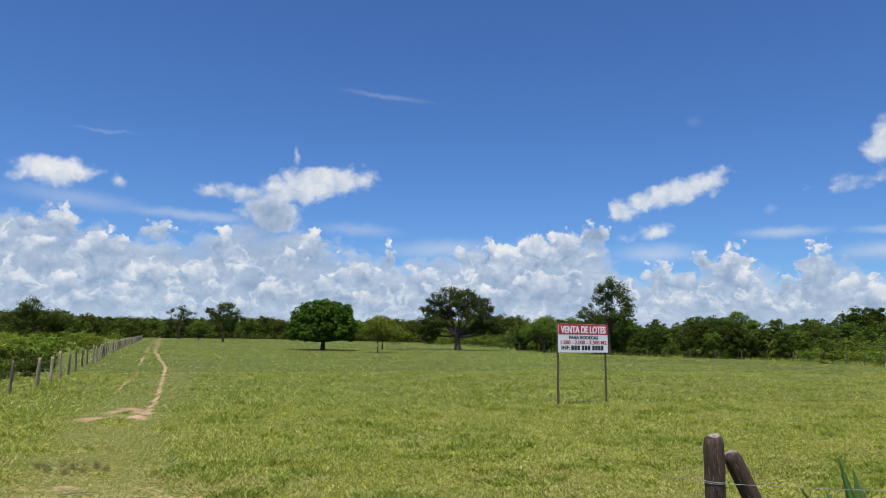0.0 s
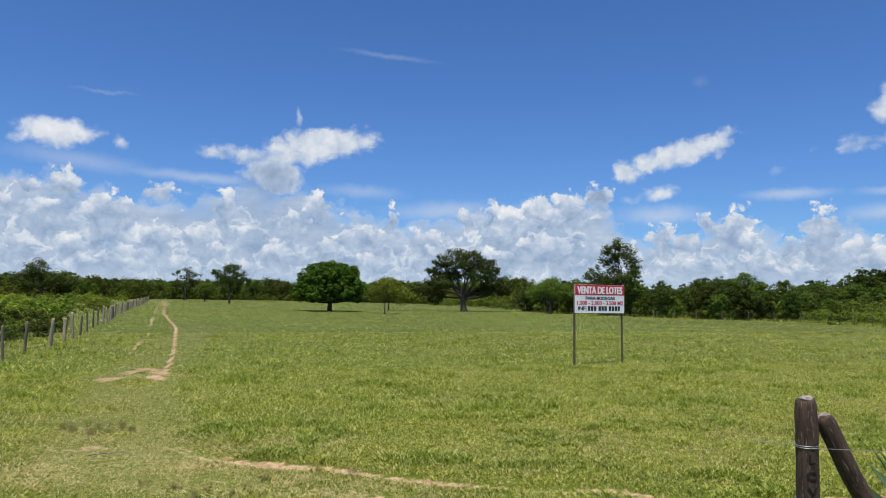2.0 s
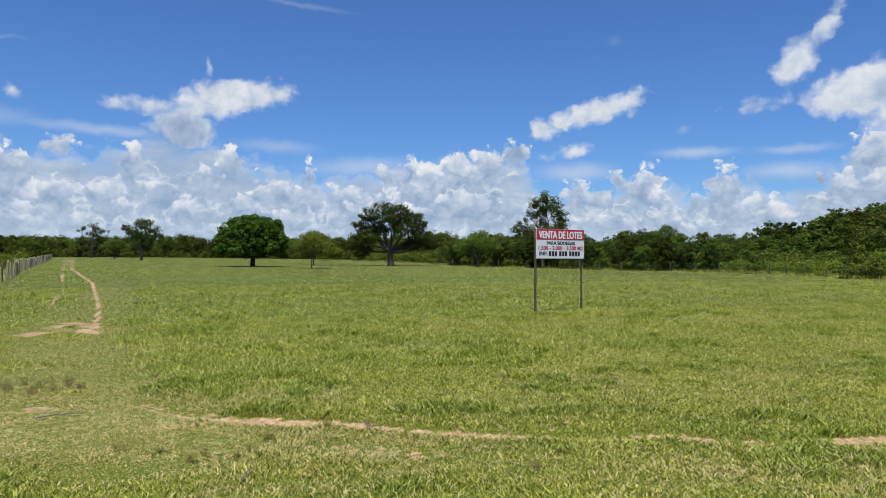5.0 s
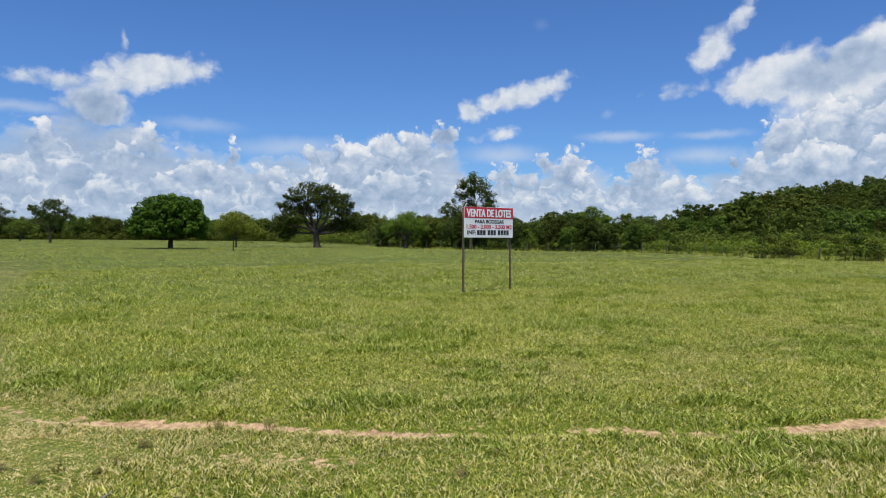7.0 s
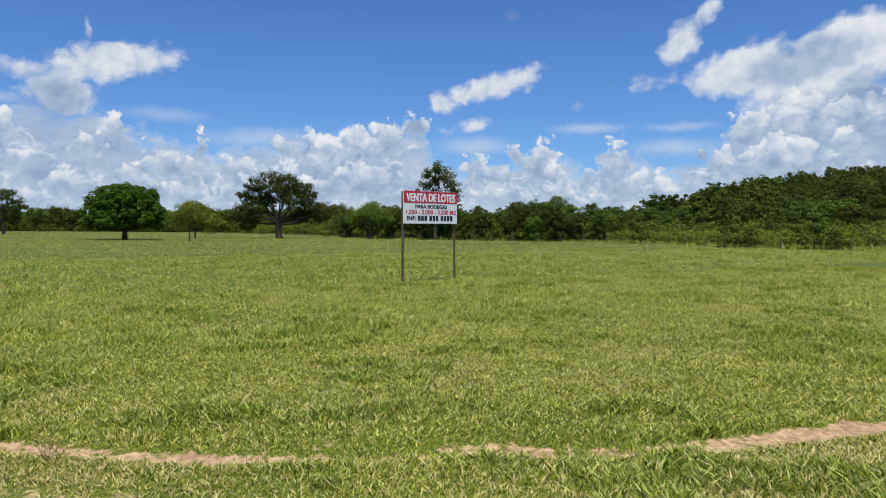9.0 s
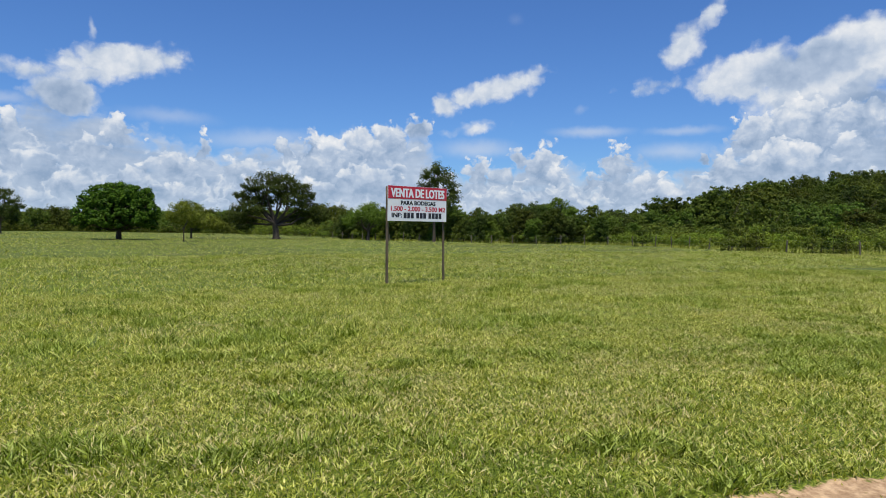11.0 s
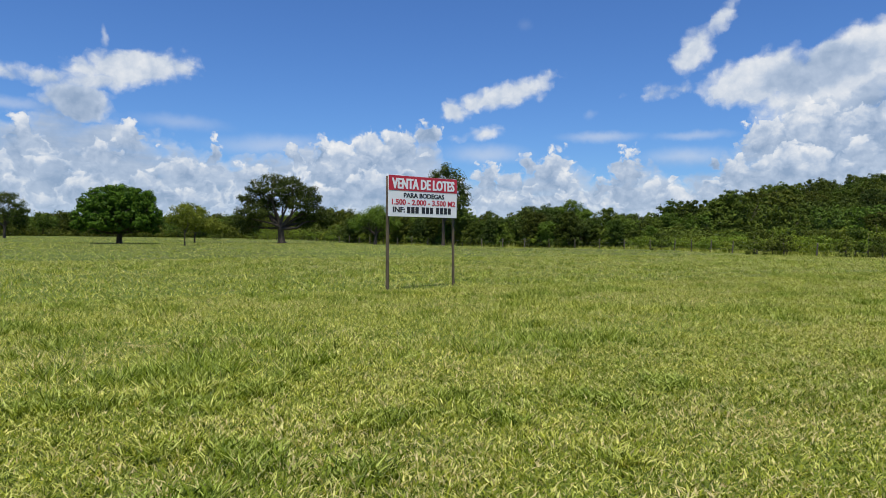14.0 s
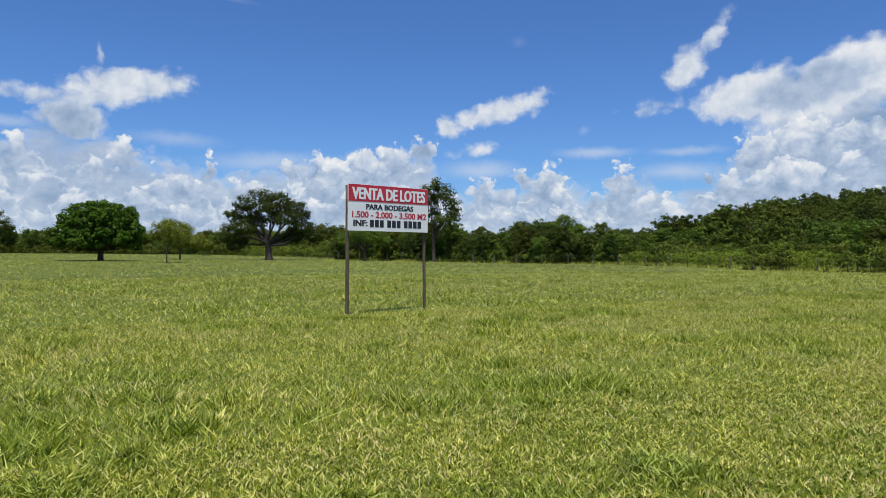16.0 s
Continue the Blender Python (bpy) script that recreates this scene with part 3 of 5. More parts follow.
def make_ground():
    def axis(lo, hi, fine, far_lo, far_hi):
        mid = np.arange(lo, hi + 1e-6, fine)
        out, d, v = [], fine, hi
        while v < far_hi:
            d = min(d * 1.15, 140)
            v += d
            out.append(v)
        back, d, v = [], fine, lo
        while v > far_lo:
            d = min(d * 1.15, 140)
            v -= d
            back.append(v)
        return np.array(back[::-1] + list(mid) + out)

    def long_axis(lo, hi, fine, far_lo, far_hi):
        """As axis, but still close along the wheel ruts."""
        near = axis(lo, hi, fine, far_lo, hi)
        near = near[near <= hi + 1e-6]
        out, d, v = [], fine, hi
        while v < far_hi:
            d = min(d * 1.07, 0.8) if v < 70 else min(d * 1.03, 2.5) if v < 260 else min(d * 1.2, 140)
            v += d
            out.append(v)
        return np.concatenate([near, out])

    xs, ys = axis(-8, 12, 0.13, -2600, 2600), long_axis(6.5, 25, 0.14, -2600, 2600)
    gx, gy = np.meshgrid(xs, ys)
    z = rise(gx, gy)
    v = np.stack([gx, gy, z], -1).reshape(-1, 3)
    i = np.arange(len(ys) - 1)[:, None] * len(xs) + np.arange(len(xs) - 1)[None]
    f = np.stack([i, i + 1, i + len(xs) + 1, i + len(xs)], -1).reshape(-1, 4)
    edge_y, edge_x = [p[1] for p in EDGE], [p[0] for p in EDGE]
    inside = v[:, 0] - np.interp(v[:, 1], edge_y, edge_x)
    # how far the ground darkens: past the wood's edge, then over the hill
    wooded_dark = step(inside, 6, 14) * (1 - step(v[:, 1], 150, 170)) * step(v[:, 1], 0, 15)
    wooded_dark = np.maximum(wooded_dark, step(np.hypot(v[:, 0], v[:, 1]), 115, 145) * step(np.degrees(np.arctan2(v[:, 0], v[:, 1])), 42, 45) * step(v[:, 1], 0, 15))
    lane = 0.5 * (1 - step(away(v[:, 0], v[:, 1], LANE), 0.2, 1.5)) * step(v[:, 1], 9, 11) * (1 - 0.5 * step(v[:, 1], 24, 40))
    ob = new("ground", fast_mesh("ground", v, f, GROUND, {"bare": bareness(v[:, 0], v[:, 1]), "cover": (1 - 0.85 * step(v[:, 1], 17, 40)) * (1 - step(v[:, 0], 16, 34)), "wooded_dark": wooded_dark, "worn": lane}, smooth=True))
    tagged(ob, "flat green pasture with a bare tan dirt track and wheel ruts", "ground", kind="structure")


make_ground()


def blades(name, label, lo, hi, count, height, width, seed, segments=2, keep=None, lean=0.5, cell=0.16):
    """Grass blades scattered over a rectangle of the plan."""
    r = np.random.default_rng(seed)
    x, y = r.uniform(lo[0], hi[0], count), r.uniform(lo[1], hi[1], count)
    # blades gather in tufts
    cx, cy = np.round(x / cell + r.normal(0, 0.25, count)), np.round(y / cell + r.normal(0, 0.25, count))
    ox, oy = hash2(cx, cy, 5) - 0.5, hash2(cx, cy, 6) - 0.5
    pull = r.uniform(0.0, 0.5, count)
    x, y = x + pull * ((cx + ox * 0.8) * cell - x), y + pull * ((cy + oy * 0.8) * cell - y)
    b = bareness(x, y)
    ok = r.uniform(0, 1, count) > np.clip((b - 0.22) * 2.6, 0, 0.985)
    if keep is not None:
        ok &= keep(x, y)
    x, y, b, cx, cy = x[ok], y[ok], b[ok], cx[ok], cy[ok]
    n = len(x)
    lane = 1 - step(away(x, y, LANE), 0.6, 1.7)
    lush = vnoise(x, y, 1.5, 61) * 0.42 + vnoise(x, y, 0.5, 62) * 0.58
    tall = step(lush, 0.60, 0.76)
    rank = (1 - step(x + 0.25 * (y - 8), -1.9, -0.9)) * (1 - step(y, 9.2, 10.6)) * step(vnoise(x, y, 0.7, 63), 0.25, 0.6)
    tall = np.maximum(tall, rank * 0.9)
    h = height * (0.45 + 0.75 * r.random(n)) * (0.75 + 0.5 * hash2(cx, cy, 9)) * (0.62 + 0.6 * lush + 0.75 * tall) * (1 - 0.5 * lane * (y > 9)) * (1 - 0.5 * np.clip(b, 0, 1))
    w = width * (0.6 + 0.8 * r.random(n)) * (1 + 0.25 * tall)
    turn = r.uniform(0, 2 * np.pi, n)
    dirx, diry = np.cos(turn), np.sin(turn)
    lx, ly = r.normal(0, lean, n), r.normal(0, lean, n)
    wob = 0.5 * (hash2(cx, cy, 14) - 0.5)
    lx, ly = lx + wob, ly + 0.5 * (hash2(cx, cy, 15) - 0.5)
    z = rise(x, y) - 0.01
    dry = 0.135 + 0.19 * step(vnoise(x, y, 1.4, 71) * 0.6 + vnoise(x, y, 0.35, 72) * 0.4, 0.40, 0.72) + 0.62 * r.random(n) ** 3 + 0.10 * (1 - step(x, -1.0, 3.0)) * (1 - step(y, 14, 20)) + 0.36 * lane * (y > 9) - 0.07 * step(y, 11.5, 14) + 0.3 * b - 0.30 * tall + 0.16 * (1 - step(away(x, y, TRACK_NEAR), 0.3, 1.3))
    if height > 0.3:
        dry = dry * 0.45
    base = np.stack([x, y, z], -1)
    side = np.stack([dirx, diry, np.zeros(n)], -1) * (w / 2)[:, None]
    bend = np.stack([lx * h, ly * h, h], -1)
    if segments == 2:
        midp = base + bend * np.array([0.35, 0.35, 0.55])
        tip = base + bend * np.array([1.0, 1.0, 0.90])
        v = np.stack([base, midp - side, midp + side, tip], 1).reshape(-1, 3)
        k = np.arange(n)[:, None, None] * 4 + np.array([[0, 2, 1], [1, 2, 3]])[None]
    else:
        v = np.stack([base - side, base + side, base + bend], 1).reshape(-1, 3)
        k = np.arange(n)[:, None, None] * 3 + np.array([[0, 1, 2]])[None]
    many = len(v) // n
    ob = new(name, fast_mesh(name, v, k.reshape(-1, 3), GRASS, {"dry": np.repeat(dry, many), "lush": np.repeat(np.clip(0.15 + 0.75 * tall - 0.4 * lane + 1.0 * (hash2(cx, cy, 23) - 0.5) + 1.2 * (vnoise(x, y, 0.9, 64) - 0.5), 0, 1), many)}))
    return tagged(ob, label, "grass", kind="stuff")


def wedge(x, y):
    return (x > -0.36 * y - 1.0) & (x < 2.0 * (y - 3.0) + 4.0)


blades("near_grass", "short green pasture grass mixed with straw-coloured blades", (-6, 5.2), (17, 14.5), 760000, 0.060, 0.0108, 101, 2, wedge, 0.65, 0.12)
blades("verge_grass", "short green grass on the bank beside the road", (-9, -4), (16, 5.2), 190000, 0.060, 0.016, 108, 1, None, 0.7, 0.16)
blades("side_grass", "short green pasture grass beside the track", (17, 8), (30, 14.5), 70000, 0.10, 0.018, 105, 1, wedge, 0.7)
blades("middle_grass", "short green pasture grass round the sign", (-9, 14.5), (34, 24), 440000, 0.072, 0.0165, 102, 1, wedge, 0.75, 0.18)
blades("field_grass", "green pasture grass of the open field", (-16, 24), (60, 46), 240000, 0.090, 0.026, 103, 1, wedge, 0.8, 0.3)
blades("end_grass", "green pasture grass beside the far end of the track", (-48, 120), (66, 250), 40000, 0.09, 0.10, 107, 1, wedge, 0.8, 0.8)
blades("far_grass", "green pasture grass at the far end of the field", (-26, 46), (60, 120), 110000, 0.075, 0.045, 104, 1, wedge, 0.9, 0.5)


def tall_by_wood(x, y):
    inside = x - np.interp(y, [p[1] for p in EDGE], [p[0] for p in EDGE])
    return (inside > -1.5 + 1.2 * vnoise(x, y, 3.0, 91)) & (inside < 16)


blades("tall_grass", "tall rank grass along the boundary fence", (48, 24), (80, 112), 90000, 0.42, 0.055, 106, 1, tall_by_wood, 0.35)

# ---- the sign ----


def lettering(name, words, box, material, parent, bold=0.012, y=-0.024):
    """Raised print: the words stretched into box (x0, z0, x1, z1) on the front of the sheet."""
    data = bpy.data.curves.new(name, "FONT")
    data.body, data.size, data.offset, data.extrude, data.resolution_u = words, 1.0, 0.022, 0.0, 3
    temp = bpy.data.objects.new("temp", data)
    scene.collection.objects.link(temp)
    bpy.context.view_layer.update()
    me = bpy.data.meshes.new_from_object(temp.evaluated_get(bpy.context.evaluated_depsgraph_get()))
    bpy.data.objects.remove(temp)
    co = np.empty(len(me.vertices) * 3, np.float32)
    me.vertices.foreach_get("co", co)
    co = co.reshape(-1, 3)
    lo, hi = co.min(0), co.max(0)
    x0, z0, x1, z1 = box
    out = np.empty_like(co)
    out[:, 0] = x0 + (co[:, 0] - lo[0]) / (hi[0] - lo[0]) * (x1 - x0)
    out[:, 2] = z0 + (co[:, 1] - lo[1]) / (hi[1] - lo[1]) * (z1 - z0)
    out[:, 1] = y
    # the strokes are thickened by two copies set a little aside, each a hair behind
    faces = [tuple(p.vertices) for p in me.polygons]
    copies, every = [], []
    shift = 0.010 * (z1 - z0) / 0.26 * bold / 0.04
    for k, d in enumerate((0.0, -shift, shift)):
        copies.append(out + np.array([d, 0.0006 * k, 0.0], np.float32))
        every += [tuple(i + k * len(out) for i in f) for f in faces]
    thick = bpy.data.meshes.new(name)
    thick.from_pydata(np.concatenate(copies).tolist(), [], every)
    return part(name, thick, material, parent)


def box_mesh(x0, y0, z0, x1, y1, z1, bevel=0.0):
    bm = bmesh.new()
    bmesh.ops.create_cube(bm, size=1)
    bmesh.ops.scale(bm, vec=(x1 - x0, y1 - y0, z1 - z0), verts=bm.verts)
    bmesh.ops.translate(bm, vec=((x0 + x1) / 2, (y0 + y1) / 2, (z0 + z1) / 2), verts=bm.verts)
    if bevel:
        bmesh.ops.bevel(bm, geom=bm.edges[:], offset=bevel, segments=2, affect="EDGES")
    return bm


def tube(points, radii, sides=8, wobble=0.0, seed=0, caps=True):
    """A tapered, slightly uneven limb as vertices and faces (quads)."""
    r = np.random.default_rng(seed)
    pts = np.asarray(points, float)
    tang = np.gradient(pts, axis=0)
    tang /= np.linalg.norm(tang, axis=1)[:, None] + 1e-9
    ref = np.array([1.0, 0.3, 0.1])
    verts = []
    for p, t, rad in zip(pts, tang, radii):
        a = np.cross(t, ref)
        a /= np.linalg.norm(a)
        b = np.cross(t, a)
        ang = np.arange(sides) * 2 * np.pi / sides
        rr = rad * (1 + wobble * r.normal(0, 1, sides))
        verts.append(p + np.outer(np.cos(ang) * rr, a) + np.outer(np.sin(ang) * rr, b))
    n = len(pts)
    v = np.concatenate(verts)
    i, j = np.meshgrid(np.arange(n - 1), np.arange(sides), indexing="ij")
    k = (j + 1) % sides
    f = np.stack([i * sides + j, i * sides + k, (i + 1) * sides + k, (i + 1) * sides + j], -1).reshape(-1, 4)
    if caps:
        v = np.concatenate([v, pts[-1:]])
        j = np.arange(0, sides, 2)
        top = (n - 1) * sides
        f = np.concatenate([f, np.stack([np.full(len(j), len(v) - 1), top + j, top + (j + 1) % sides, top + (j + 2) % sides], -1)])
    return v, f


def gather(pieces):
    v, f, at = [], [], 0
    for a, b in pieces:
        v.append(a)
        f.append(b + at)
        at += len(a)
    return np.concatenate(v), np.concatenate(f)


def make_sign():
    W, LOW, TOP = 2.30, 1.875, 2.925
    root = thing("roadside_sign", pose(11.47, 23.93, 0, 0, 0, 11.0), "red and white sale sign board on two dark posts", "sign")
    band = LOW + (TOP - LOW) * 0.635
    part("sheet", box_mesh(0, -0.012, LOW, W, 0.012, TOP, 0.003), SIGN_WHITE, root)
    part("red_band", box_mesh(0.004, -0.0175, band, W - 0.004, -0.0135, TOP - 0.004), SIGN_RED, root, "red printed band")
    frame_bm = box_mesh(0.03, 0.013, LOW + 0.02, W - 0.03, 0.045, LOW + 0.06, 0.003)
    part("frame_rail", frame_bm, SIGN_BACK, root)
    part("frame_rail", box_mesh(0.03, 0.013, TOP - 0.06, W - 0.03, 0.045, TOP - 0.02, 0.003), SIGN_BACK, root)
    for i, (x, lean, r0) in enumerate(((0.045, 0.01, 0.043), (W - 0.06, 0.05, 0.038))):
        z = np.linspace(-0.3, TOP - 0.03, 9)
        pts = np.stack([x + lean * (1 - z / TOP), np.full(9, 0.09), z], -1)
        v, f = tube(pts, [r0] * 9, 10, 0.03, 40 + i)
        part("post", fast_mesh("post", v, f, SIGN_POST, smooth=True), SIGN_POST, root, "dark rusty steel post")
    h = TOP - LOW

    def row(u0, v0, u1, v1):
        return (W * u0, TOP - h * v1, W * u1, TOP - h * v0)

    lettering("sale_lettering", "VENTA DE LOTES", row(0.045, 0.065, 0.955, 0.325), SIGN_WHITE, root, 0.045)
    lettering("use_lettering", "PARA BODEGAS", row(0.21, 0.415, 0.80, 0.535), SIGN_BLACK, root, 0.045, -0.0165)
    lettering("size_lettering", "1.500 - 2.000 - 3.500 M2", row(0.045, 0.575, 0.975, 0.715), SIGN_RED, root, 0.022, -0.0165)
    lettering("info_lettering", "INF:", row(0.06, 0.765, 0.225, 0.90), SIGN_BLACK, root, 0.045, -0.0165)
    # the telephone number as plain bars, one a digit
    x = 0.255
    for group in (3, 3, 4):
        for _ in range(group):
            x0, z0, x1, z1 = row(x, 0.755, x + 0.048, 0.915)
            part("number_bar", box_mesh(x0, -0.0165, z0, x1, -0.0135, z1), SIGN_BLACK, root)
            x += 0.060
        x += 0.032


make_sign()

# ---- trees ----


def leaf_cloud(centres, radii, count, size, seed, flat=0.75, shell=0.5, clump=0.22, up=0.5, tri=False, strewn=0.0):
    """Leaves in twig-sized bunches on and in a number of ellipsoids. Returns vertices and faces."""
    r = np.random.default_rng(seed)
    centres, radii = np.asarray(centres, float), np.asarray(radii, float)
    weight = (radii.prod(1)) ** (2 / 3)
    bunches = max(6, count // 34)
    which = r.choice(len(centres), bunches, p=weight / weight.sum())
    d = r.normal(0, 1, (bunches, 3))
    d /= np.linalg.norm(d, axis=1)[:, None]
    rad = r.uniform(shell, 1.0, bunches) ** 0.7
    at = centres[which] + d * radii[which] * rad[:, None]
    own = r.integers(0, bunches, count)
    puff = clump * 1.5 * radii[which].mean(1) * r.uniform(0.7, 1.3, bunches)
    e = r.normal(0, 1, (count, 3))
    e /= np.linalg.norm(e, axis=1)[:, None]
    p = at[own] + e * (puff[own] * r.uniform(0.55, 1.05, count))[:, None] * np.array([1, 1, 0.72])
    loose = r.random(count) < strewn
    k2 = r.choice(len(centres), count, p=weight / weight.sum())
    p[loose] = (centres[k2] + e * radii[k2] * r.uniform(0.6, 1.0, count)[:, None])[loose]
    n = e * 0.9 + d[own] * 0.3 + r.normal(0, 0.25, (count, 3)) + np.array([0, 0, up])
    n /= np.linalg.norm(n, axis=1)[:, None]
    a = np.cross(n, r.normal(0, 1, (count, 3)))
    a /= np.linalg.norm(a, axis=1)[:, None] + 1e-9
    b = np.cross(n, a)
    s = size * r.uniform(0.6, 1.35, count)[:, None]
    a, b = a * s * 0.5, b * s * 0.5 * flat
    if tri:
        return np.stack([p - a, p - b + a * 0.2, p + a * 0.7 + b], 1).reshape(-1, 3), np.arange(count * 3).reshape(-1, 3)
    v = np.stack([p - a, p - b * 0.8 + n * s * 0.06, p + a, p + b * 0.8 + n * s * 0.06], 1).reshape(-1, 3)
    f = np.arange(count * 4).reshape(-1, 4)
    return v, f


def limbs(base_r, fork, centres, radii, seed, sides=8, lean=(0, 0), twig=0.3, flare=1.5, plain=False):
    """A trunk that forks into a limb for each mass of leaves."""
    r = np.random.default_rng(seed)
    z = np.array([-0.25, 0.0, 0.12, 0.4, 0.75, 1.0]) * np.array([1, 1, fork, fork, fork, fork])
    k = np.clip(z / fork, 0, 1)
    pts = np.stack([lean[0] * k + r.normal(0, 0.06 * base_r, 6), lean[1] * k + r.normal(0, 0.06 * base_r, 6), z], -1)
    rr = base_r * np.array([flare * 1.1, flare, 1.12, 1.0, 0.92, 0.8])
    out = [tube(pts, rr, 6 if plain else sides + 2, 0.05, seed)]
    top = pts[-1]
    for i, (c, q) in enumerate(list(zip(centres, radii))[::3 if plain else 1]):
        start = top * r.uniform(0.72, 1.0)
        end = np.asarray(c) + np.array([0, 0, 0.1 * q[2]])
        s = np.linspace(0, 1, 6)[:, None]
        bow = np.array([*r.normal(0, 0.12, 2), -0.05]) * np.linalg.norm(end - start)
        line = start + (end - start) * s + bow * np.sin(np.pi * s) + r.normal(0, 0.02, (6, 3)) * np.linalg.norm(end - start)
        line[0] = start
        r0 = base_r * r.uniform(0.35, 0.55)
        if plain:
            line = line[::5]
        out.append(tube(line, np.linspace(r0, r0 * 0.25, len(line)), 4 if plain else 6, 0.04, seed + i))
        for j in range(0 if plain else 2):
            e = np.asarray(c) + r.normal(0, 0.45, 3) * np.asarray(q)
            m = line[3]
            mid = (m + e) / 2 + r.normal(0, 0.15, 3)
            out.append(tube([m, mid, e], [r0 * twig, r0 * twig * 0.6, r0 * 0.08], 5, 0, seed))
    return gather(out)


def make_tree(name, place, label, centres, radii, trunk_r, fork, leaves, size, leaf, seed, group="", turn=0, scale=1.0, **more):
    lean, flare = more.pop("lean", (0, 0)), more.pop("flare", 1.5)
    root = thing(name, pose(place[0], place[1], float(rise(place[0], place[1])), 0, 0, turn), label, more.pop("category", "tree"), group)
    root.scale = (scale,) * 3
    v, f = limbs(trunk_r, fork, centres, radii, seed, lean=lean, flare=flare, plain=more.pop("plain", False))
    part("trunk", fast_mesh("trunk", v, f, BARK, smooth=True), BARK, root)
    v, f = leaf_cloud(centres, radii, leaves, size, seed + 1, **more)
    part("crown", fast_mesh("crown", v, f, leaf), leaf, root)
    return root


# bearing of the field's long view, so that crowns can be described across and along it
def across(azimuth, u, w):
    """A plan offset u to the right and w further away, seen along that bearing."""
    s, c = math.sin(radians(azimuth)), math.cos(radians(azimuth))
    return u * c + w * s, -u * s + w * c


def crown(azimuth, masses):
    """Leaf masses given as (right, further, up, half width, half height)."""
    cs = [(*across(azimuth, u, w), z) for u, w, z, a, b in masses]
    return cs, [(a, a, b) for u, w, z, a, b in masses]


# the dense round tree in the field: lumps of leaves all over a broad, flat-topped dome
r = np.random.default_rng(200)
masses = [(0, 0, 3.9, 3.2, 2.3)]
for k in range(54):
    z = 1.8 + 5.0 * ((k + r.random()) / 54) ** 0.9
    out, ang = float(np.interp(z, [1.6, 2.3, 3.8, 5.4, 6.3, 7.0], [3.8, 4.3, 4.2, 3.5, 2.6, 0.8])) * r.uniform(0.84, 1.04), k * 2.39996
    big = r.uniform(0.85, 1.35)
    masses.append((out * math.cos(ang), out * math.sin(ang), z, big, big * 0.62))
c, q = crown(6, masses)
make_tree("broad_mango_tree", (12.2, 106.0), "dense dark green dome-shaped tree with a short trunk in the pasture", c, q, 0.32, 1.7, 52000, 0.27, LEAF_MANGO, 201, shell=0.75, clump=0.26, up=0.5)
# the spreading tree with the thick trunk
c, q = crown(17, [(-1.3, 0, 9.6, 2.2, 1.0), (1.4, 0.3, 9.2, 2.1, 1.0), (-3.8, 0.2, 8.4, 1.8, 1.1), (3.5, -0.2, 8.1, 1.9, 1.1), (4.7, 0.4, 6.8, 1.7, 0.9), (-5.4, 0.2, 6.7, 1.5, 0.9), (-3.2, 0.9, 7.0, 1.9, 1.1),
                   (-1.0, -1.2, 8.0, 1.9, 1.0), (1.2, 1.2, 7.7, 2.0, 1.1), (2.6, -0.9, 6.3, 2.1, 1.1), (4.6, 0.4, 5.0, 2.2, 1.1), (6.6, 0.8, 4.0, 2.0, 1.2), (-3.9, -0.3, 5.0, 2.1, 1.2), (0.2, 1.6, 6.4, 1.9, 0.9),
                   (-5.8, 0.3, 4.0, 1.9, 1.3), (-2.0, 1.2, 5.9, 1.8, 1.0), (-4.8, 0.9, 2.6, 1.9, 1.1), (3.3, 1.3, 3.5, 1.9, 1.1)])
make_tree("spreading_tree", (35.6, 114.0), "broad spreading tree with a thick dark trunk and layered crown", c, q, 0.50, 2.9, 25000, 0.28, LEAF_DARK, 211, shell=0.4, clump=0.26, up=0.6, lean=(-0.3, 0), flare=1.7)
# the thin young tree
c, q = crown(11, [(0, 0, 3.6, 1.5, 0.7), (-1.3, 0.2, 3.1, 1.1, 0.6), (1.2, 0, 3.2, 1.2, 0.7), (0.3, 0.6, 4.4, 1.0, 0.5), (-0.6, -0.5, 4.1, 0.9, 0.5), (1.7, 0.3, 4.2, 0.7, 0.4)])
make_tree("young_tree", (18.0, 93.2), "small thin tree with sparse yellow-green leaves", c, q, 0.065, 1.7, 5000, 0.18, LEAF_YELLOW, 221, shell=0.2, clump=0.40)
# the tree behind it, low and yellowish
c, q = crown(13, [(0, 0, 3.0, 2.2, 1.2), (-1.9, 0, 3.4, 1.8, 1.0), (2.2, 0, 2.7, 2.0, 1.1), (0.5, 0.5, 4.4, 1.6, 0.9), (-1.0, 0, 4.6, 1.3, 0.8), (3.6, 0.2, 2.2, 1.3, 0.8)])
make_tree("low_tree", (23.5, 118.0), "low spreading tree with yellow-green leaves", c, q, 0.12, 1.3, 9000, 0.24, LEAF_YELLOW, 226, shell=0.3, clump=0.35)
# the forked tree at the edge of the wood
c, q = crown(24, [(0, 0, 4.2, 1.9, 0.9), (-1.7, 0.2, 3.6, 1.6, 0.8), (1.6, 0, 3.8, 1.6, 0.9), (0.4, 0.4, 5.0, 1.4, 0.6), (-2.7, 0, 2.9, 1.1, 0.7), (2.6, 0.4, 3.0, 1.2, 0.8), (0.9, -0.6, 3.1, 1.3, 0.7)])
make_tree("forked_tree", (45.4, 101.0), "medium tree with a dark forked trunk and fresh green crown", c, q, 0.22, 1.7, 9500, 0.20, LEAF_FRESH, 231, shell=0.25, clump=0.36, lean=(0.3, 0.1))
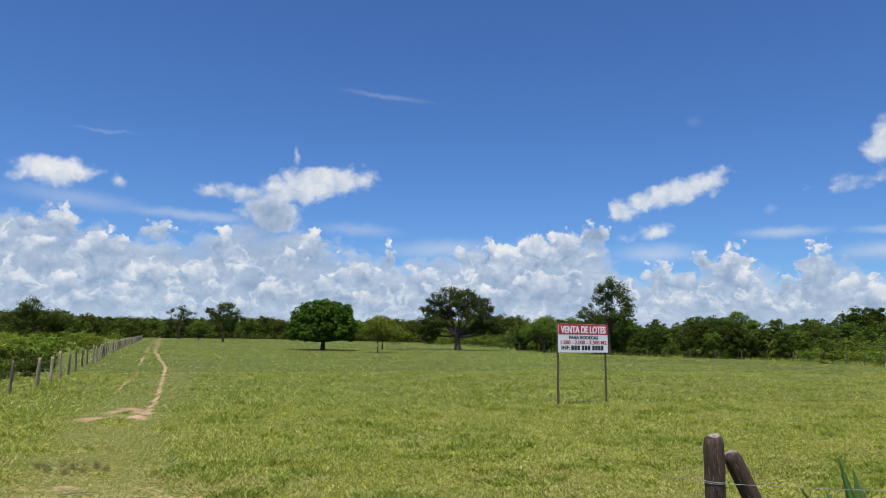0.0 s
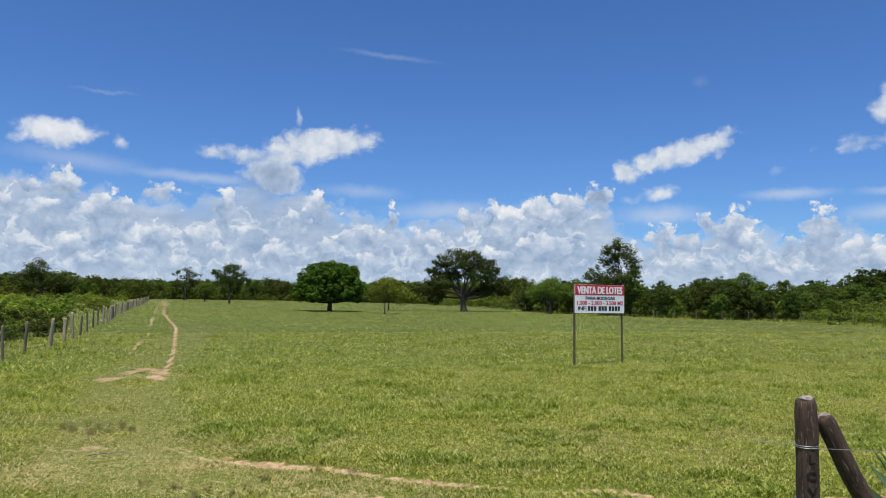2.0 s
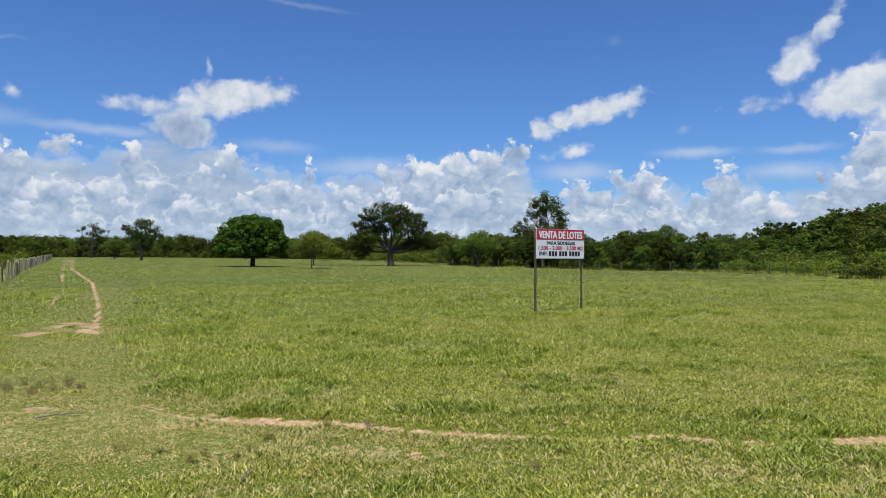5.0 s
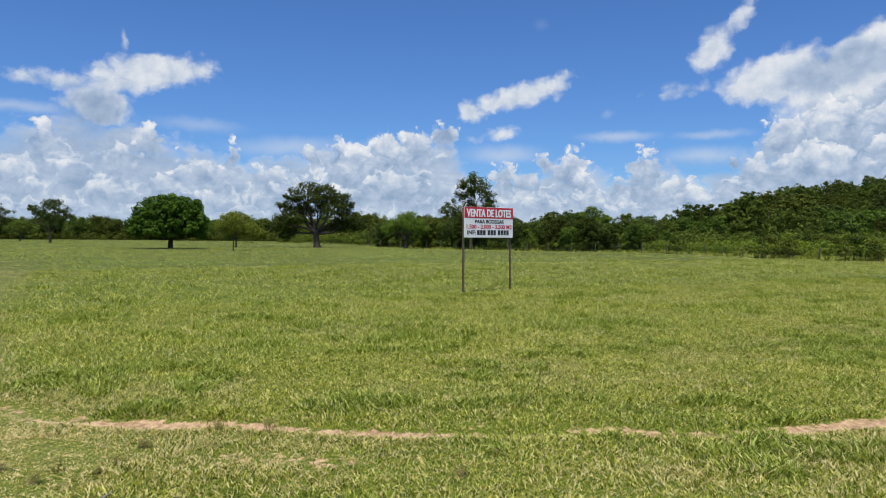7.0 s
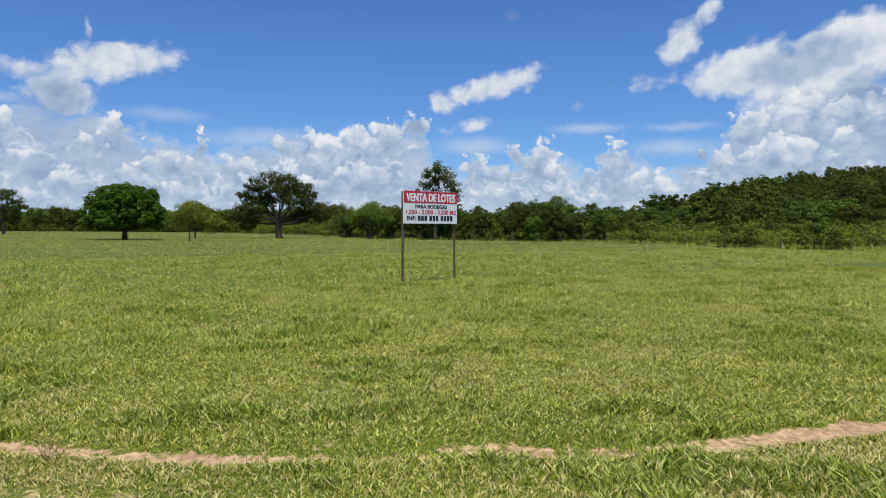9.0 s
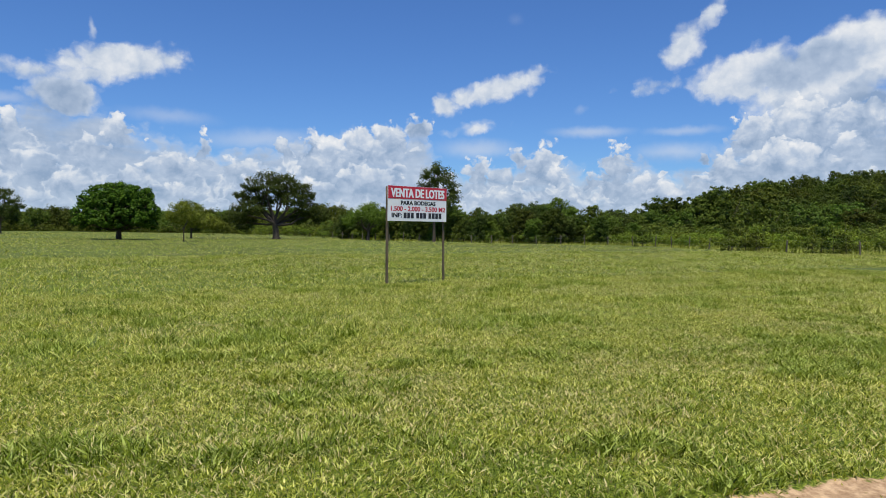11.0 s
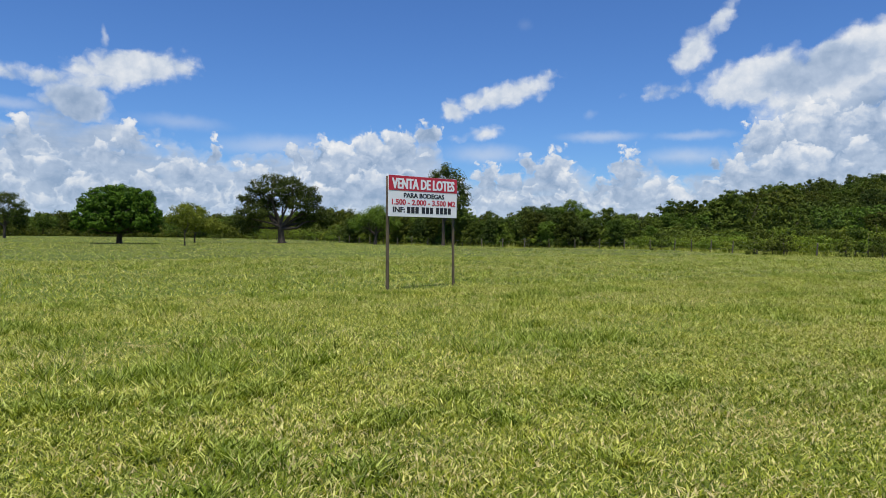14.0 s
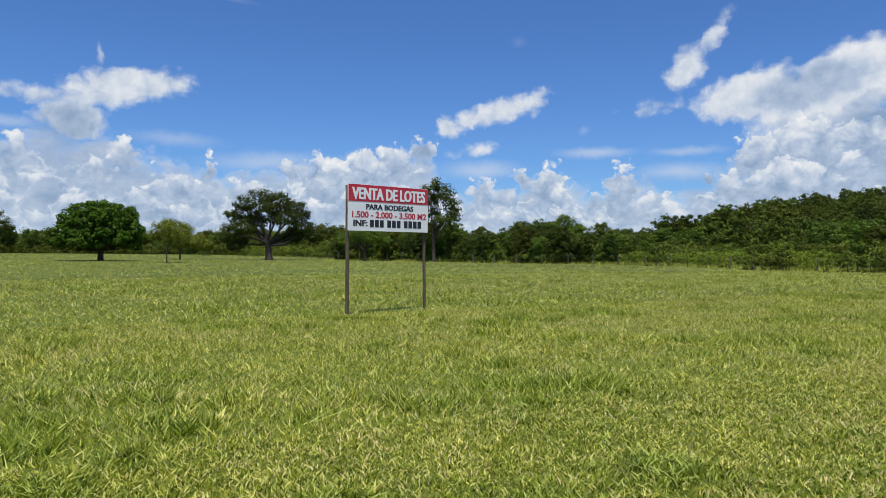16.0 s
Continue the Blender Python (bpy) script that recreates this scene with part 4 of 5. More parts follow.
# the tall open tree behind the sign
c, q = crown(29.5, [(0.4, 0, 10.0, 1.5, 0.9), (-0.8, 0, 9.2, 1.4, 0.9), (1.5, 0, 9.0, 1.4, 0.9), (-1.1, 0.3, 7.9, 1.3, 0.9), (2.0, 0, 7.6, 1.4, 1.0), (0.4, 0, 8.2, 1.2, 0.8),
                     (-2.6, 0, 6.4, 1.3, 0.8), (2.4, 0.2, 6.2, 1.4, 0.9), (-3.6, 0.2, 5.6, 1.3, 0.7), (-1.8, -0.3, 5.2, 1.5, 0.9), (1.0, -0.3, 5.2, 1.7, 1.0), (2.9, 0.2, 7.0, 0.9, 0.8), (0.0, 0.4, 6.6, 1.2, 0.7)])
make_tree("tall_tree", (50.5, 90.0), "tall open-crowned tree with dark clustered leaves", c, q, 0.20, 4.4, 8500, 0.25, LEAF_DARK, 241, shell=0.25, clump=0.34)
# the pair of bushy trees standing over the wood's edge
c, q = crown(39, [(0, 0, 5.2, 0.9, 0.5), (-0.9, 0.2, 4.8, 0.9, 0.5), (0.8, -0.2, 4.6, 0.9, 0.6), (-0.3, 0.2, 3.9, 1.3, 0.7), (1.0, 0, 3.4, 1.2, 0.7), (-1.2, 0, 3.2, 1.1, 0.7), (0, 0, 2.3, 1.7, 0.9)])
make_tree("dark_topped_tree", (60.6, 80.5), "slender dark-leaved tree standing over the wood's edge", c, q, 0.12, 2.0, 5200, 0.20, LEAF_DARK, 271, shell=0.3, clump=0.34)
c, q = crown(41, [(0, 0, 5.4, 1.1, 0.7), (-0.9, 0.2, 4.6, 1.2, 0.8), (0.9, 0, 4.4, 1.2, 0.8), (0, 0.3, 3.4, 1.6, 0.9), (1.2, 0, 2.8, 1.3, 0.8), (-1.2, 0, 2.6, 1.3, 0.8), (0, 0, 1.6, 1.7, 0.8)])
make_tree("bushy_tree", (63.0, 78.4), "bushy fresh green tree standing over the wood's edge", c, q, 0.13, 1.6, 7600, 0.20, LEAF_FRESH, 274, shell=0.5, clump=0.3)
# trees on the far left
c, q = crown(-1, [(0, 0, 8.8, 2.5, 1.1), (-2.5, 0, 7.4, 2.0, 1.0), (2.5, 0, 7.5, 2.2, 1.0), (0.8, 0.5, 9.5, 1.6, 0.8), (-1.2, 0, 6.3, 2.0, 1.0), (1.7, 0, 5.5, 2.2, 1.0), (3.6, 0, 6.0, 1.5, 0.8), (0, 0, 4.2, 2.0, 1.1), (-3.5, 0, 7.9, 1.3, 0.7)])
make_tree("field_tree", (-3.7, 187.0), "solitary grey-green tree with an open crown at the field's end", c, q, 0.26, 2.8, 6000, 0.32, LEAF_DARK, 251, shell=0.3, clump=0.32)
c, q = crown(-14, [(-1.0, 0, 9.5, 3.4, 1.8), (-2.5, 0, 7.5, 3.2, 1.6), (3.5, 0, 6.5, 3.6, 1.5), (6.8, 0, 5.6, 3.0, 1.4), (-5.5, 0, 6.0, 3.0, 1.5), (0.5, 0, 5.6, 3.6, 1.5)])
make_tree("dark_tree", (-56.0, 226.0), "dark broad tree beyond the fence", c, q, 0.5, 3.4, 5200, 0.5, LEAF_DARK, 256, shell=0.35, clump=0.32)
c, q = crown(-4, [(0, 0, 10.6, 2.6, 1.2), (2.8, 0, 9.0, 2.4, 1.2), (-2.6, 0, 9.2, 2.2, 1.2), (0.6, 0, 7.6, 2.8, 1.4), (3.6, 0, 6.2, 2.2, 1.2), (-3.0, 0, 6.0, 2.4, 1.3)])
make_tree("sparse_tree", (-20.0, 262.0), "thin greyish tree in the far treeline", c, q, 0.4, 4.0, 2600, 0.42, LEAF_DARK, 259, shell=0.2, clump=0.3)
c, q = crown(-3, [(0, 0, 4.2, 2.4, 1.2), (-2.0, 0, 3.4, 1.9, 1.1), (2.1, 0, 3.4, 1.9, 1.1)])
make_tree("small_tree", (-11.0, 216.0), "small rounded tree at the end of the track", c, q, 0.2, 1.6, 2200, 0.36, LEAF_MID, 262, clump=0.35)

# ---- woodland: a few kinds, copied with their own size and turn ----


def wood_kind(name, label, height, width, leaves, size, leaf, seed, masses=9, low=0.1, category="tree", group="woodland trees"):
    """A bushy tree, leafy almost to the ground."""
    r = np.random.default_rng(seed)
    cs, qs = [], []
    for i in range(masses):
        z = height * (low + (0.88 - low) * (i + r.random()) / masses)
        swell = math.sqrt(max(0.05, 1 - ((z / height - 0.42) / 0.58) ** 2))
        ang, rad = i * 2.4 + r.normal(0, 0.3), width * 0.5 * swell * r.uniform(0.45, 0.82)
        s = width * r.uniform(0.15, 0.24)
        cs.append((rad * math.cos(ang), rad * math.sin(ang), z))
        qs.append((s, s, s * r.uniform(0.55, 0.8)))
    cs += [(0, 0, height * 0.84), (0, 0, height * 0.5)]
    qs += [(width * 0.2, width * 0.2, height * 0.11), (width * 0.3, width * 0.3, height * 0.3)]
    return make_tree(name, (0, -300), label, cs, qs, 0.022 * height, height * 0.30, leaves, size, leaf, seed, group, category=category, shell=0.6, clump=0.30, plain=True, tri=True, strewn=0.12)


kinds = [wood_kind("woodland_tree", "leafy green tree in the woodland edge", 6.0, 5.2, 6000, 0.29, LEAF_MID, 301, 17, 0.10),
         wood_kind("woodland_tree", "leafy green tree in the woodland edge", 6.6, 4.6, 6000, 0.29, LEAF_MID, 302, 17, 0.10),
         wood_kind("woodland_tree", "dark-leaved tree in the woodland", 6.4, 5.0, 6000, 0.29, LEAF_DARK, 303, 16, 0.12),
         wood_kind("woodland_tree", "fresh green tree in the woodland", 5.4, 5.2, 6000, 0.28, LEAF_FRESH, 304, 16, 0.08)]
hill_kinds = [wood_kind("hillside_tree", "round-crowned green tree of the wooded hill", 7.6, 8.0, 4200, 0.46, LEAF_MID, 341, 20, 0.18, group="trees of the wooded hill"),
              wood_kind("hillside_tree", "round-crowned green tree of the wooded hill", 8.4, 7.0, 4200, 0.46, LEAF_MID, 342, 20, 0.18, group="trees of the wooded hill"),
              wood_kind("hillside_tree", "dark round-crowned tree of the wooded hill", 8.0, 7.4, 4200, 0.46, LEAF_DARK, 343, 20, 0.18, group="trees of the wooded hill")]
slope_kinds = hill_kinds[:2] + [wood_kind("hillside_tree", "fresh green tree on the lower slope of the wooded hill", 7.0, 7.8, 4200, 0.44, LEAF_FRESH, 344, 18, 0.15, group="trees of the wooded hill")]
far_kinds = [wood_kind("treeline_tree", "hazy green tree of the distant treeline", 7.6, 9.0, 3400, 0.58, LEAF_MID, 311, 16, 0.1, group="distant treeline"),
             wood_kind("treeline_tree", "hazy green tree of the distant treeline", 8.4, 8.6, 3400, 0.58, LEAF_MID, 312, 16, 0.1, group="distant treeline"),
             wood_kind("treeline_tree", "hazy green tree of the distant treeline", 7.0, 9.6, 3400, 0.58, LEAF_FRESH, 313, 16, 0.08, group="distant treeline")]
shrub_kinds = [wood_kind("shrub", "bright green leafy shrub", 1.7, 2.6, 850, 0.18, LEAF_SCRUB, 321, 6, 0.05, "shrub", "shrubs along the fences"),
               wood_kind("shrub", "bright green leafy shrub", 2.2, 2.4, 850, 0.18, LEAF_SCRUB, 322, 6, 0.05, "shrub", "shrubs along the fences"),
               wood_kind("shrub", "dull green leafy shrub", 1.9, 2.8, 850, 0.18, LEAF_MID, 323, 6, 0.05, "shrub", "shrubs along the fences")]
scrub_kinds = [wood_kind("shrub", "low bright green shrub beyond the fence", 1.0, 3.4, 800, 0.19, LEAF_SCRUB, 331, 9, 0.15, "shrub", "low shrubs beyond the fence"),
               wood_kind("shrub", "low bright green shrub beyond the fence", 1.2, 3.2, 800, 0.19, LEAF_SCRUB, 332, 9, 0.15, "shrub", "low shrubs beyond the fence")]
used = set()


def plant(kind_list, x, y, size, r, sink=0.0):
    kind = kind_list[int(r.integers(len(kind_list)))]
    z = float(rise(x, y)) - sink
    m = pose(x, y, z, 0, 0, float(r.uniform(0, 360)))
    s = size * float(r.uniform(0.86, 1.14))
    if kind.name not in used:
        used.add(kind.name)
        kind.matrix_basis = m
        ob = kind
    else:
        ob = copy_thing(kind, m)
    ob.scale = (s * float(r.uniform(0.9, 1.1)), s * float(r.uniform(0.9, 1.1)), s)
    return ob


def along(line, gap):
    """Points at even steps on a broken line."""
    out, left = [], 0.0
    for (ax, ay), (bx, by) in zip(line, line[1:]):
        n = math.hypot(bx - ax, by - ay)
        d = left
        while d < n:
            out.append((ax + (bx - ax) * d / n, ay + (by - ay) * d / n))
            d += gap
        left = d - n
    return out


r = np.random.default_rng(401)
# the wood's front, along the far fence
for x, y in along(EDGE, 2.1):
    if y < 70:
        for ox in (1.2, 4.6, 9.2, 15.0):
            if r.random() < (0.75 if ox < 2 else 0.95):
                plant(scrub_kinds if ox < 9 else shrub_kinds, x + ox + r.uniform(-1.3, 1.3), y + r.uniform(-1.3, 1.3), r.uniform(0.75, 1.05) if ox < 2 else r.uniform(0.9, 1.35), r)
        continue
    for row in range(3):
        ox, oy = 1.5 + row * 3.2 + r.uniform(-1, 1), r.uniform(-1.3, 1.3)
        plant(kinds, x + ox, y + oy * 1.2, (r.uniform(0.58, 0.78) + 0.07 * row) * (0.78 if y < 74 else 1.0), r)
        if row < 2:
            plant(shrub_kinds, x + ox - 0.6, y + oy, r.uniform(0.7, 1.2), r)
# bushy trees on the flat ground before the hill
for i in range(75):
    a, d = r.uniform(43, 68), r.uniform(92, 142)
    plant(kinds, d * math.sin(radians(a)), d * math.cos(radians(a)), r.uniform(0.28, 0.45) + 0.12 * (d > 115), r, 0.2)
# the closed wood on the hill
for row in range(26):
    d0 = 142 + 7.4 * row
    step_deg = math.degrees(7.0 / d0)
    for k in range(int(26 / step_deg)):
        a, d = 43 + step_deg * (k + r.uniform(0, 1)), d0 + r.uniform(-3.5, 3.5)
        if r.random() < 0.85:
            plant(slope_kinds if d < 165 + 60 * r.random() else hill_kinds, d * math.sin(radians(a)), d * math.cos(radians(a)), 0.62 + 0.62 * r.random() ** 1.5, r, 0.5)
for i in range(30):
    a, d = r.uniform(26, 46), r.uniform(112, 140)
    plant(kinds, d * math.sin(radians(a)), d * math.cos(radians(a)), r.uniform(0.72, 0.95), r)
# the treeline across the end of the field
for i in range(170):
    a = -21 + 50 * (i + r.random()) / 170
    d = float(np.interp(a, [-21, -12, -4, 4, 12, 20, 29], [270, 290, 310, 300, 250, 195, 155])) + r.uniform(-8, 40)
    plant(far_kinds, d * math.sin(radians(a)), d * math.cos(radians(a)), float(np.interp(d, [150, 320], [0.76, 1.10])) * r.uniform(0.7, 1.15), r)


def make_distant_woods():
    """Closed woodland beyond the treeline, too far to tell trees apart."""
    rr = np.random.default_rng(405)
    n = 1500
    a = np.radians(rr.uniform(-24, 68, n))
    d = rr.uniform(420, 640, n)
    high = 6.5 + 3.5 * vnoise(np.degrees(a), d * 0 + 1, 2.2, 77) + rr.normal(0, 0.8, n)
    cs = np.stack([d * np.sin(a), d * np.cos(a), high * 0.5], -1)
    qs = np.stack([rr.uniform(4, 8, n), rr.uniform(4, 8, n), high * 0.5], -1)
    v, f = leaf_cloud(cs, qs, 85000, 1.7, 406, shell=0.5, clump=0.3, tri=True, strewn=0.4)
    v[:, 2] += rise(v[:, 0], v[:, 1])
    tagged(new("distant_woods", fast_mesh("distant_woods", v, f, LEAF_MID)), "closed green woodland along the horizon", "woods", kind="stuff")


make_distant_woods()


def make_undergrowth(name, label, places, leaves, size, seed):
    """Thicket that fills a wood from the ground up. places: x, y, half width, height."""
    p = np.asarray(places)
    cs = np.stack([p[:, 0], p[:, 1], rise(p[:, 0], p[:, 1]) + p[:, 3] * 0.42], -1)
    qs = np.stack([p[:, 2], p[:, 2], p[:, 3] * 0.55], -1)
    v, f = leaf_cloud(cs, qs, leaves, size, seed, shell=0.5, clump=0.34, tri=True, strewn=0.2)
    tagged(new(name, fast_mesh(name, v, f, LEAF_MID)), label, "undergrowth", kind="stuff")


floor_of_wood = []
while len(floor_of_wood) < 1050:
    a, d = r.uniform(24, 70), r.uniform(60, 150)
    x, y = d * math.sin(radians(a)), 4 + d * math.cos(radians(a))
    inside = x - float(np.interp(y, [p[1] for p in EDGE], [p[0] for p in EDGE]))
    if inside > (15 if y < 70 else 2.5):
        floor_of_wood.append((x, y, r.uniform(1.4, 2.8), r.uniform(1.3, 2.2) if y < 70 and inside < 30 else r.uniform(1.5, 3.2)))
make_undergrowth("woodland_undergrowth", "dense green thicket under the woodland trees", floor_of_wood, 120000, 0.40, 411)
end_of_field = []
for i in range(420):
    a = r.uniform(-22, 28)
    d = float(np.interp(a, [-21, -12, -4, 4, 12, 20, 29], [262, 282, 300, 290, 240, 185, 146])) + r.uniform(-6, 42)
    end_of_field.append((d * math.sin(radians(a)), d * math.cos(radians(a)), r.uniform(2.5, 5.0), r.uniform(2.2, 4.2)))
make_undergrowth("treeline_undergrowth", "dense green scrub at the foot of the distant treeline", end_of_field, 60000, 0.72, 412)
# single darker bushes standing before the boundary fence
for x, y, size in ((60.5, 61.0, 0.9), (57.0, 47.2, 1.0), (58.0, 46.2, 1.15), (58.8, 45.4, 0.95), (57.4, 39.5, 1.1), (58.4, 38.4, 1.25), (57.8, 37.0, 0.9)):
    plant(shrub_kinds[2:], x, y, size, r, 0.05)
# scrub in front of the treeline and beyond the left fence
for i in range(32):
    a = r.uniform(12, 27)
    d = float(np.interp(a, [12, 20, 27], [185, 150, 122])) + r.uniform(-8, 25)
    plant(shrub_kinds, d * math.sin(radians(a)), d * math.cos(radians(a)), r.uniform(0.8, 1.7), r)
for i in range(88):
    y = 48 + 190 * r.random() ** 1.25
    x = -8 - (y - 34) * 0.1 - 2.5 - r.random() * (5 + 0.24 * y)
    plant(scrub_kinds, x, y, r.uniform(0.9, 1.5), r)

for i in range(34):
    y = r.uniform(27, 52)
    x = -8.6 - (y - 34) * 0.09 - 0.9 - 7.0 * r.random() ** 1.3
    plant(scrub_kinds if i % 3 else shrub_kinds[2:], x, y, r.uniform(0.5, 0.8), r)

# ---- fences ----


def fence_post(seed, height, radius, top_cut=0.02, material=POST_GREY):
    """A rough split post: uneven, tapered, with a chipped top."""
    rr = np.random.default_rng(seed)
    z = np.array([-0.3, 0.0, 0.25, 0.5, 0.75, 0.93, 1.0]) * np.array([1, 1] + [height] * 5)
    pts = np.stack([rr.normal(0, 0.006, 7), rr.normal(0, 0.006, 7), z], -1)
    v, f = tube(pts, radius * np.array([1.05, 1.05, 1.0, 1.0, 0.96, 0.93, 0.72]), 9, 0.13, seed)
    v[-1, 2] -= top_cut
    return fast_mesh("post", v, f, material)


def wire_mesh(points, radius=0.0022, sag=0.03):
    out = []
    for a, b in zip(points, points[1:]):
        a, b = np.asarray(a, float), np.asarray(b, float)
        s = np.linspace(0, 1, 5)[:, None]
        line = a + (b - a) * s
        line[:, 2] -= sag * np.sin(np.pi * s[:, 0])
        out.append(tube(line, [radius] * 5, 4, caps=False))
    v, f = gather(out)
    return fast_mesh("wire", v, f, WIRE)


post_meshes = [fence_post(501 + i, h, rad) for i, (h, rad) in enumerate(((1.20, 0.075), (1.30, 0.065), (1.12, 0.08), (1.36, 0.07), (1.22, 0.06)))]


old_posts = [fence_post(541 + i, h, rad, material=POST_BROWN) for i, (h, rad) in enumerate(((1.15, 0.055), (1.25, 0.05), (1.05, 0.06)))]


def make_fence(name, label, places, heights, seed, strand_r, kinds_of_post):
    rr = np.random.default_rng(seed)
    root = thing(name, (*places[0], 0), label, "fence")
    x0, y0 = places[0]
    for x, y in places:
        ob = part("post", kinds_of_post[int(rr.integers(len(kinds_of_post)))], None, root)
        ob.matrix_basis = pose(x - x0, y - y0, float(rise(x, y)), rr.normal(0, 2.5), rr.normal(0, 2.5), rr.uniform(0, 360))
    for h in heights:
        pts = [(x - x0, y - y0, float(rise(x, y)) + h) for x, y in places]
        part("wire", wire_mesh(pts, strand_r), WIRE, root)


LEFT = [(-7.75, 25.6), (-8.1, 28.4), (-8.2, 31.3), (-8.05, 34.5), (-8.2, 37.4), (-8.4, 40.2), (-8.9, 44.4), (-9.3, 48.3), (-9.65, 51.8), (-9.95, 55.0), (-10.2, 58.4)]
LEFT += along([(-10.5, 61.6), (-12.6, 79.0), (-16.7, 119.0), (-21.5, 169.0), (-29.7, 246.0)], 3.1)
make_fence("field_fence", "weathered grey post and wire fence along the track", LEFT, (0.35, 0.70, 1.02), 511, 0.002, post_meshes[:4] + old_posts[:2])
make_fence("boundary_fence", "old brown post and wire fence along the wood", along([(x - 0.8, y) for x, y in EDGE], 3.2), (0.4, 0.75, 1.05), 512, 0.0015, old_posts)


def make_gate_fence():
    """The roadside fence: dark end post with carved letters, a leaning brace, wire strands."""
    x0, y0, z0 = 3.29, 4.22, float(rise(3.29, 4.22))
    top = 1.80 - z0
    root = thing("roadside_fence", pose(x0, y0, z0, 0, 0, -16.5), "dark old wooden end post with a leaning brace and wire", "fence")

    def log(length, radius, seed):
        rr = np.random.default_rng(seed)
        z = np.concatenate([[-0.3], np.linspace(0, length - 0.09, 12), [length - 0.045, length - 0.012, length]])
        pts = np.stack([rr.normal(0, 0.003, len(z)), rr.normal(0, 0.003, len(z)), z], -1)
        rad = np.full(len(z), radius)
        rad[-3:] = radius * np.array([0.97, 0.86, 0.55])
        return tube(pts, rad, 18, 0.016, seed)

    v, f = log(top, 0.066, 521)
    end_post = part("end_post", fast_mesh("end_post", v, f, POST_DARK, smooth=True), POST_DARK, root, "dark round post with carved letters")
    v, f = tube([(0, 0, top - 0.010), (0.003, 0, top + 0.006), (0, 0, top + 0.010)], [0.048, 0.040, 0.012], 14, 0.13, 523)
    part("split_end", fast_mesh("split_end", v, f, POST_END), POST_END, end_post)
    # carved letters, one below another, on the side towards the road
    for i, ch in enumerate("LOV"):
        zc = top - 0.36 - i * 0.098
        data = bpy.data.curves.new("letter", "FONT")
        data.body, data.size, data.resolution_u, data.fill_mode, data.bevel_depth = ch, 0.075, 3, "NONE", 0.0034
        temp = bpy.data.objects.new("temp", data)
        scene.collection.objects.link(temp)
        bpy.context.view_layer.update()
        me = bpy.data.meshes.new_from_object(temp.evaluated_get(bpy.context.evaluated_depsgraph_get()))
        bpy.data.objects.remove(temp)
        co = np.array([p.co[:] for p in me.vertices])
        cx = (co[:, 0].min() + co[:, 0].max()) / 2
        a = (co[:, 0] - cx) / 0.066 - 0.02
        rad = 0.0705 + co[:, 2] * 0.6
        out = np.stack([np.sin(a) * rad, -np.cos(a) * rad, zc + co[:, 1] - 0.03], -1)
        me.vertices.foreach_set("co", out.astype(np.float32).ravel())
        me.materials.clear()
        part("carved_letter", me, CARVED, end_post)
    v, f = log(1.75, 0.060, 522)
    brace = part("brace", fast_mesh("brace", v, f, POST_DARK, smooth=True), POST_DARK, root, "dark leaning wooden brace")
    tip = Vector((0.118, 0.03, top - 0.115))
    way = Vector((-0.42, -0.02, 0.86)).normalized()
    brace.matrix_basis = Matrix.Translation(tip - way * 1.75) @ way.to_track_quat("Z", "Y").to_matrix().to_4x4()
    v, f = tube([(0, 0, 1.742), (0, 0, 1.758)], [0.044, 0.030], 12, 0.12, 524)
    part("split_end", fast_mesh("split_end", v, f, POST_END), POST_END, brace)
    far_post = part("line_post", fence_post(525, top - 0.05, 0.06), None, root)
    far_post.matrix_basis = pose(2.9, 0.0, 0)
    for k, drop in enumerate((0.295, 0.62, 0.95)):
        z = top - drop
        part("wire", wire_mesh([(0.0, -0.072, z), (2.9, -0.066, z - 0.03)], 0.0022, 0.02), WIRE, root)
        # turns of wire round the post, and the loose tail
        ang = np.linspace(0, 2 * np.pi * 2.5, 46)
        turn = np.stack([np.cos(ang) * 0.069, np.sin(ang) * 0.069, z + 0.010 * np.sin(ang * 0.4) + np.linspace(-0.008, 0.010, 46)], -1)
        v, f = tube(turn, [0.0026] * 46, 5)
        part("wire_tie", fast_mesh("wire_tie", v, f, WIRE), WIRE, root)
    s = np.linspace(0, 1, 14)
    tail = np.stack([-0.06 - 0.30 * s, -0.03 + 0.02 * np.sin(9 * s), top - 0.29 + 0.035 * s + 0.012 * np.sin(14 * s)], -1)
    v, f = tube(tail, [0.0018] * 14, 4)
    part("wire_tail", fast_mesh("wire_tail", v, f, WIRE), WIRE, root)


make_gate_fence()


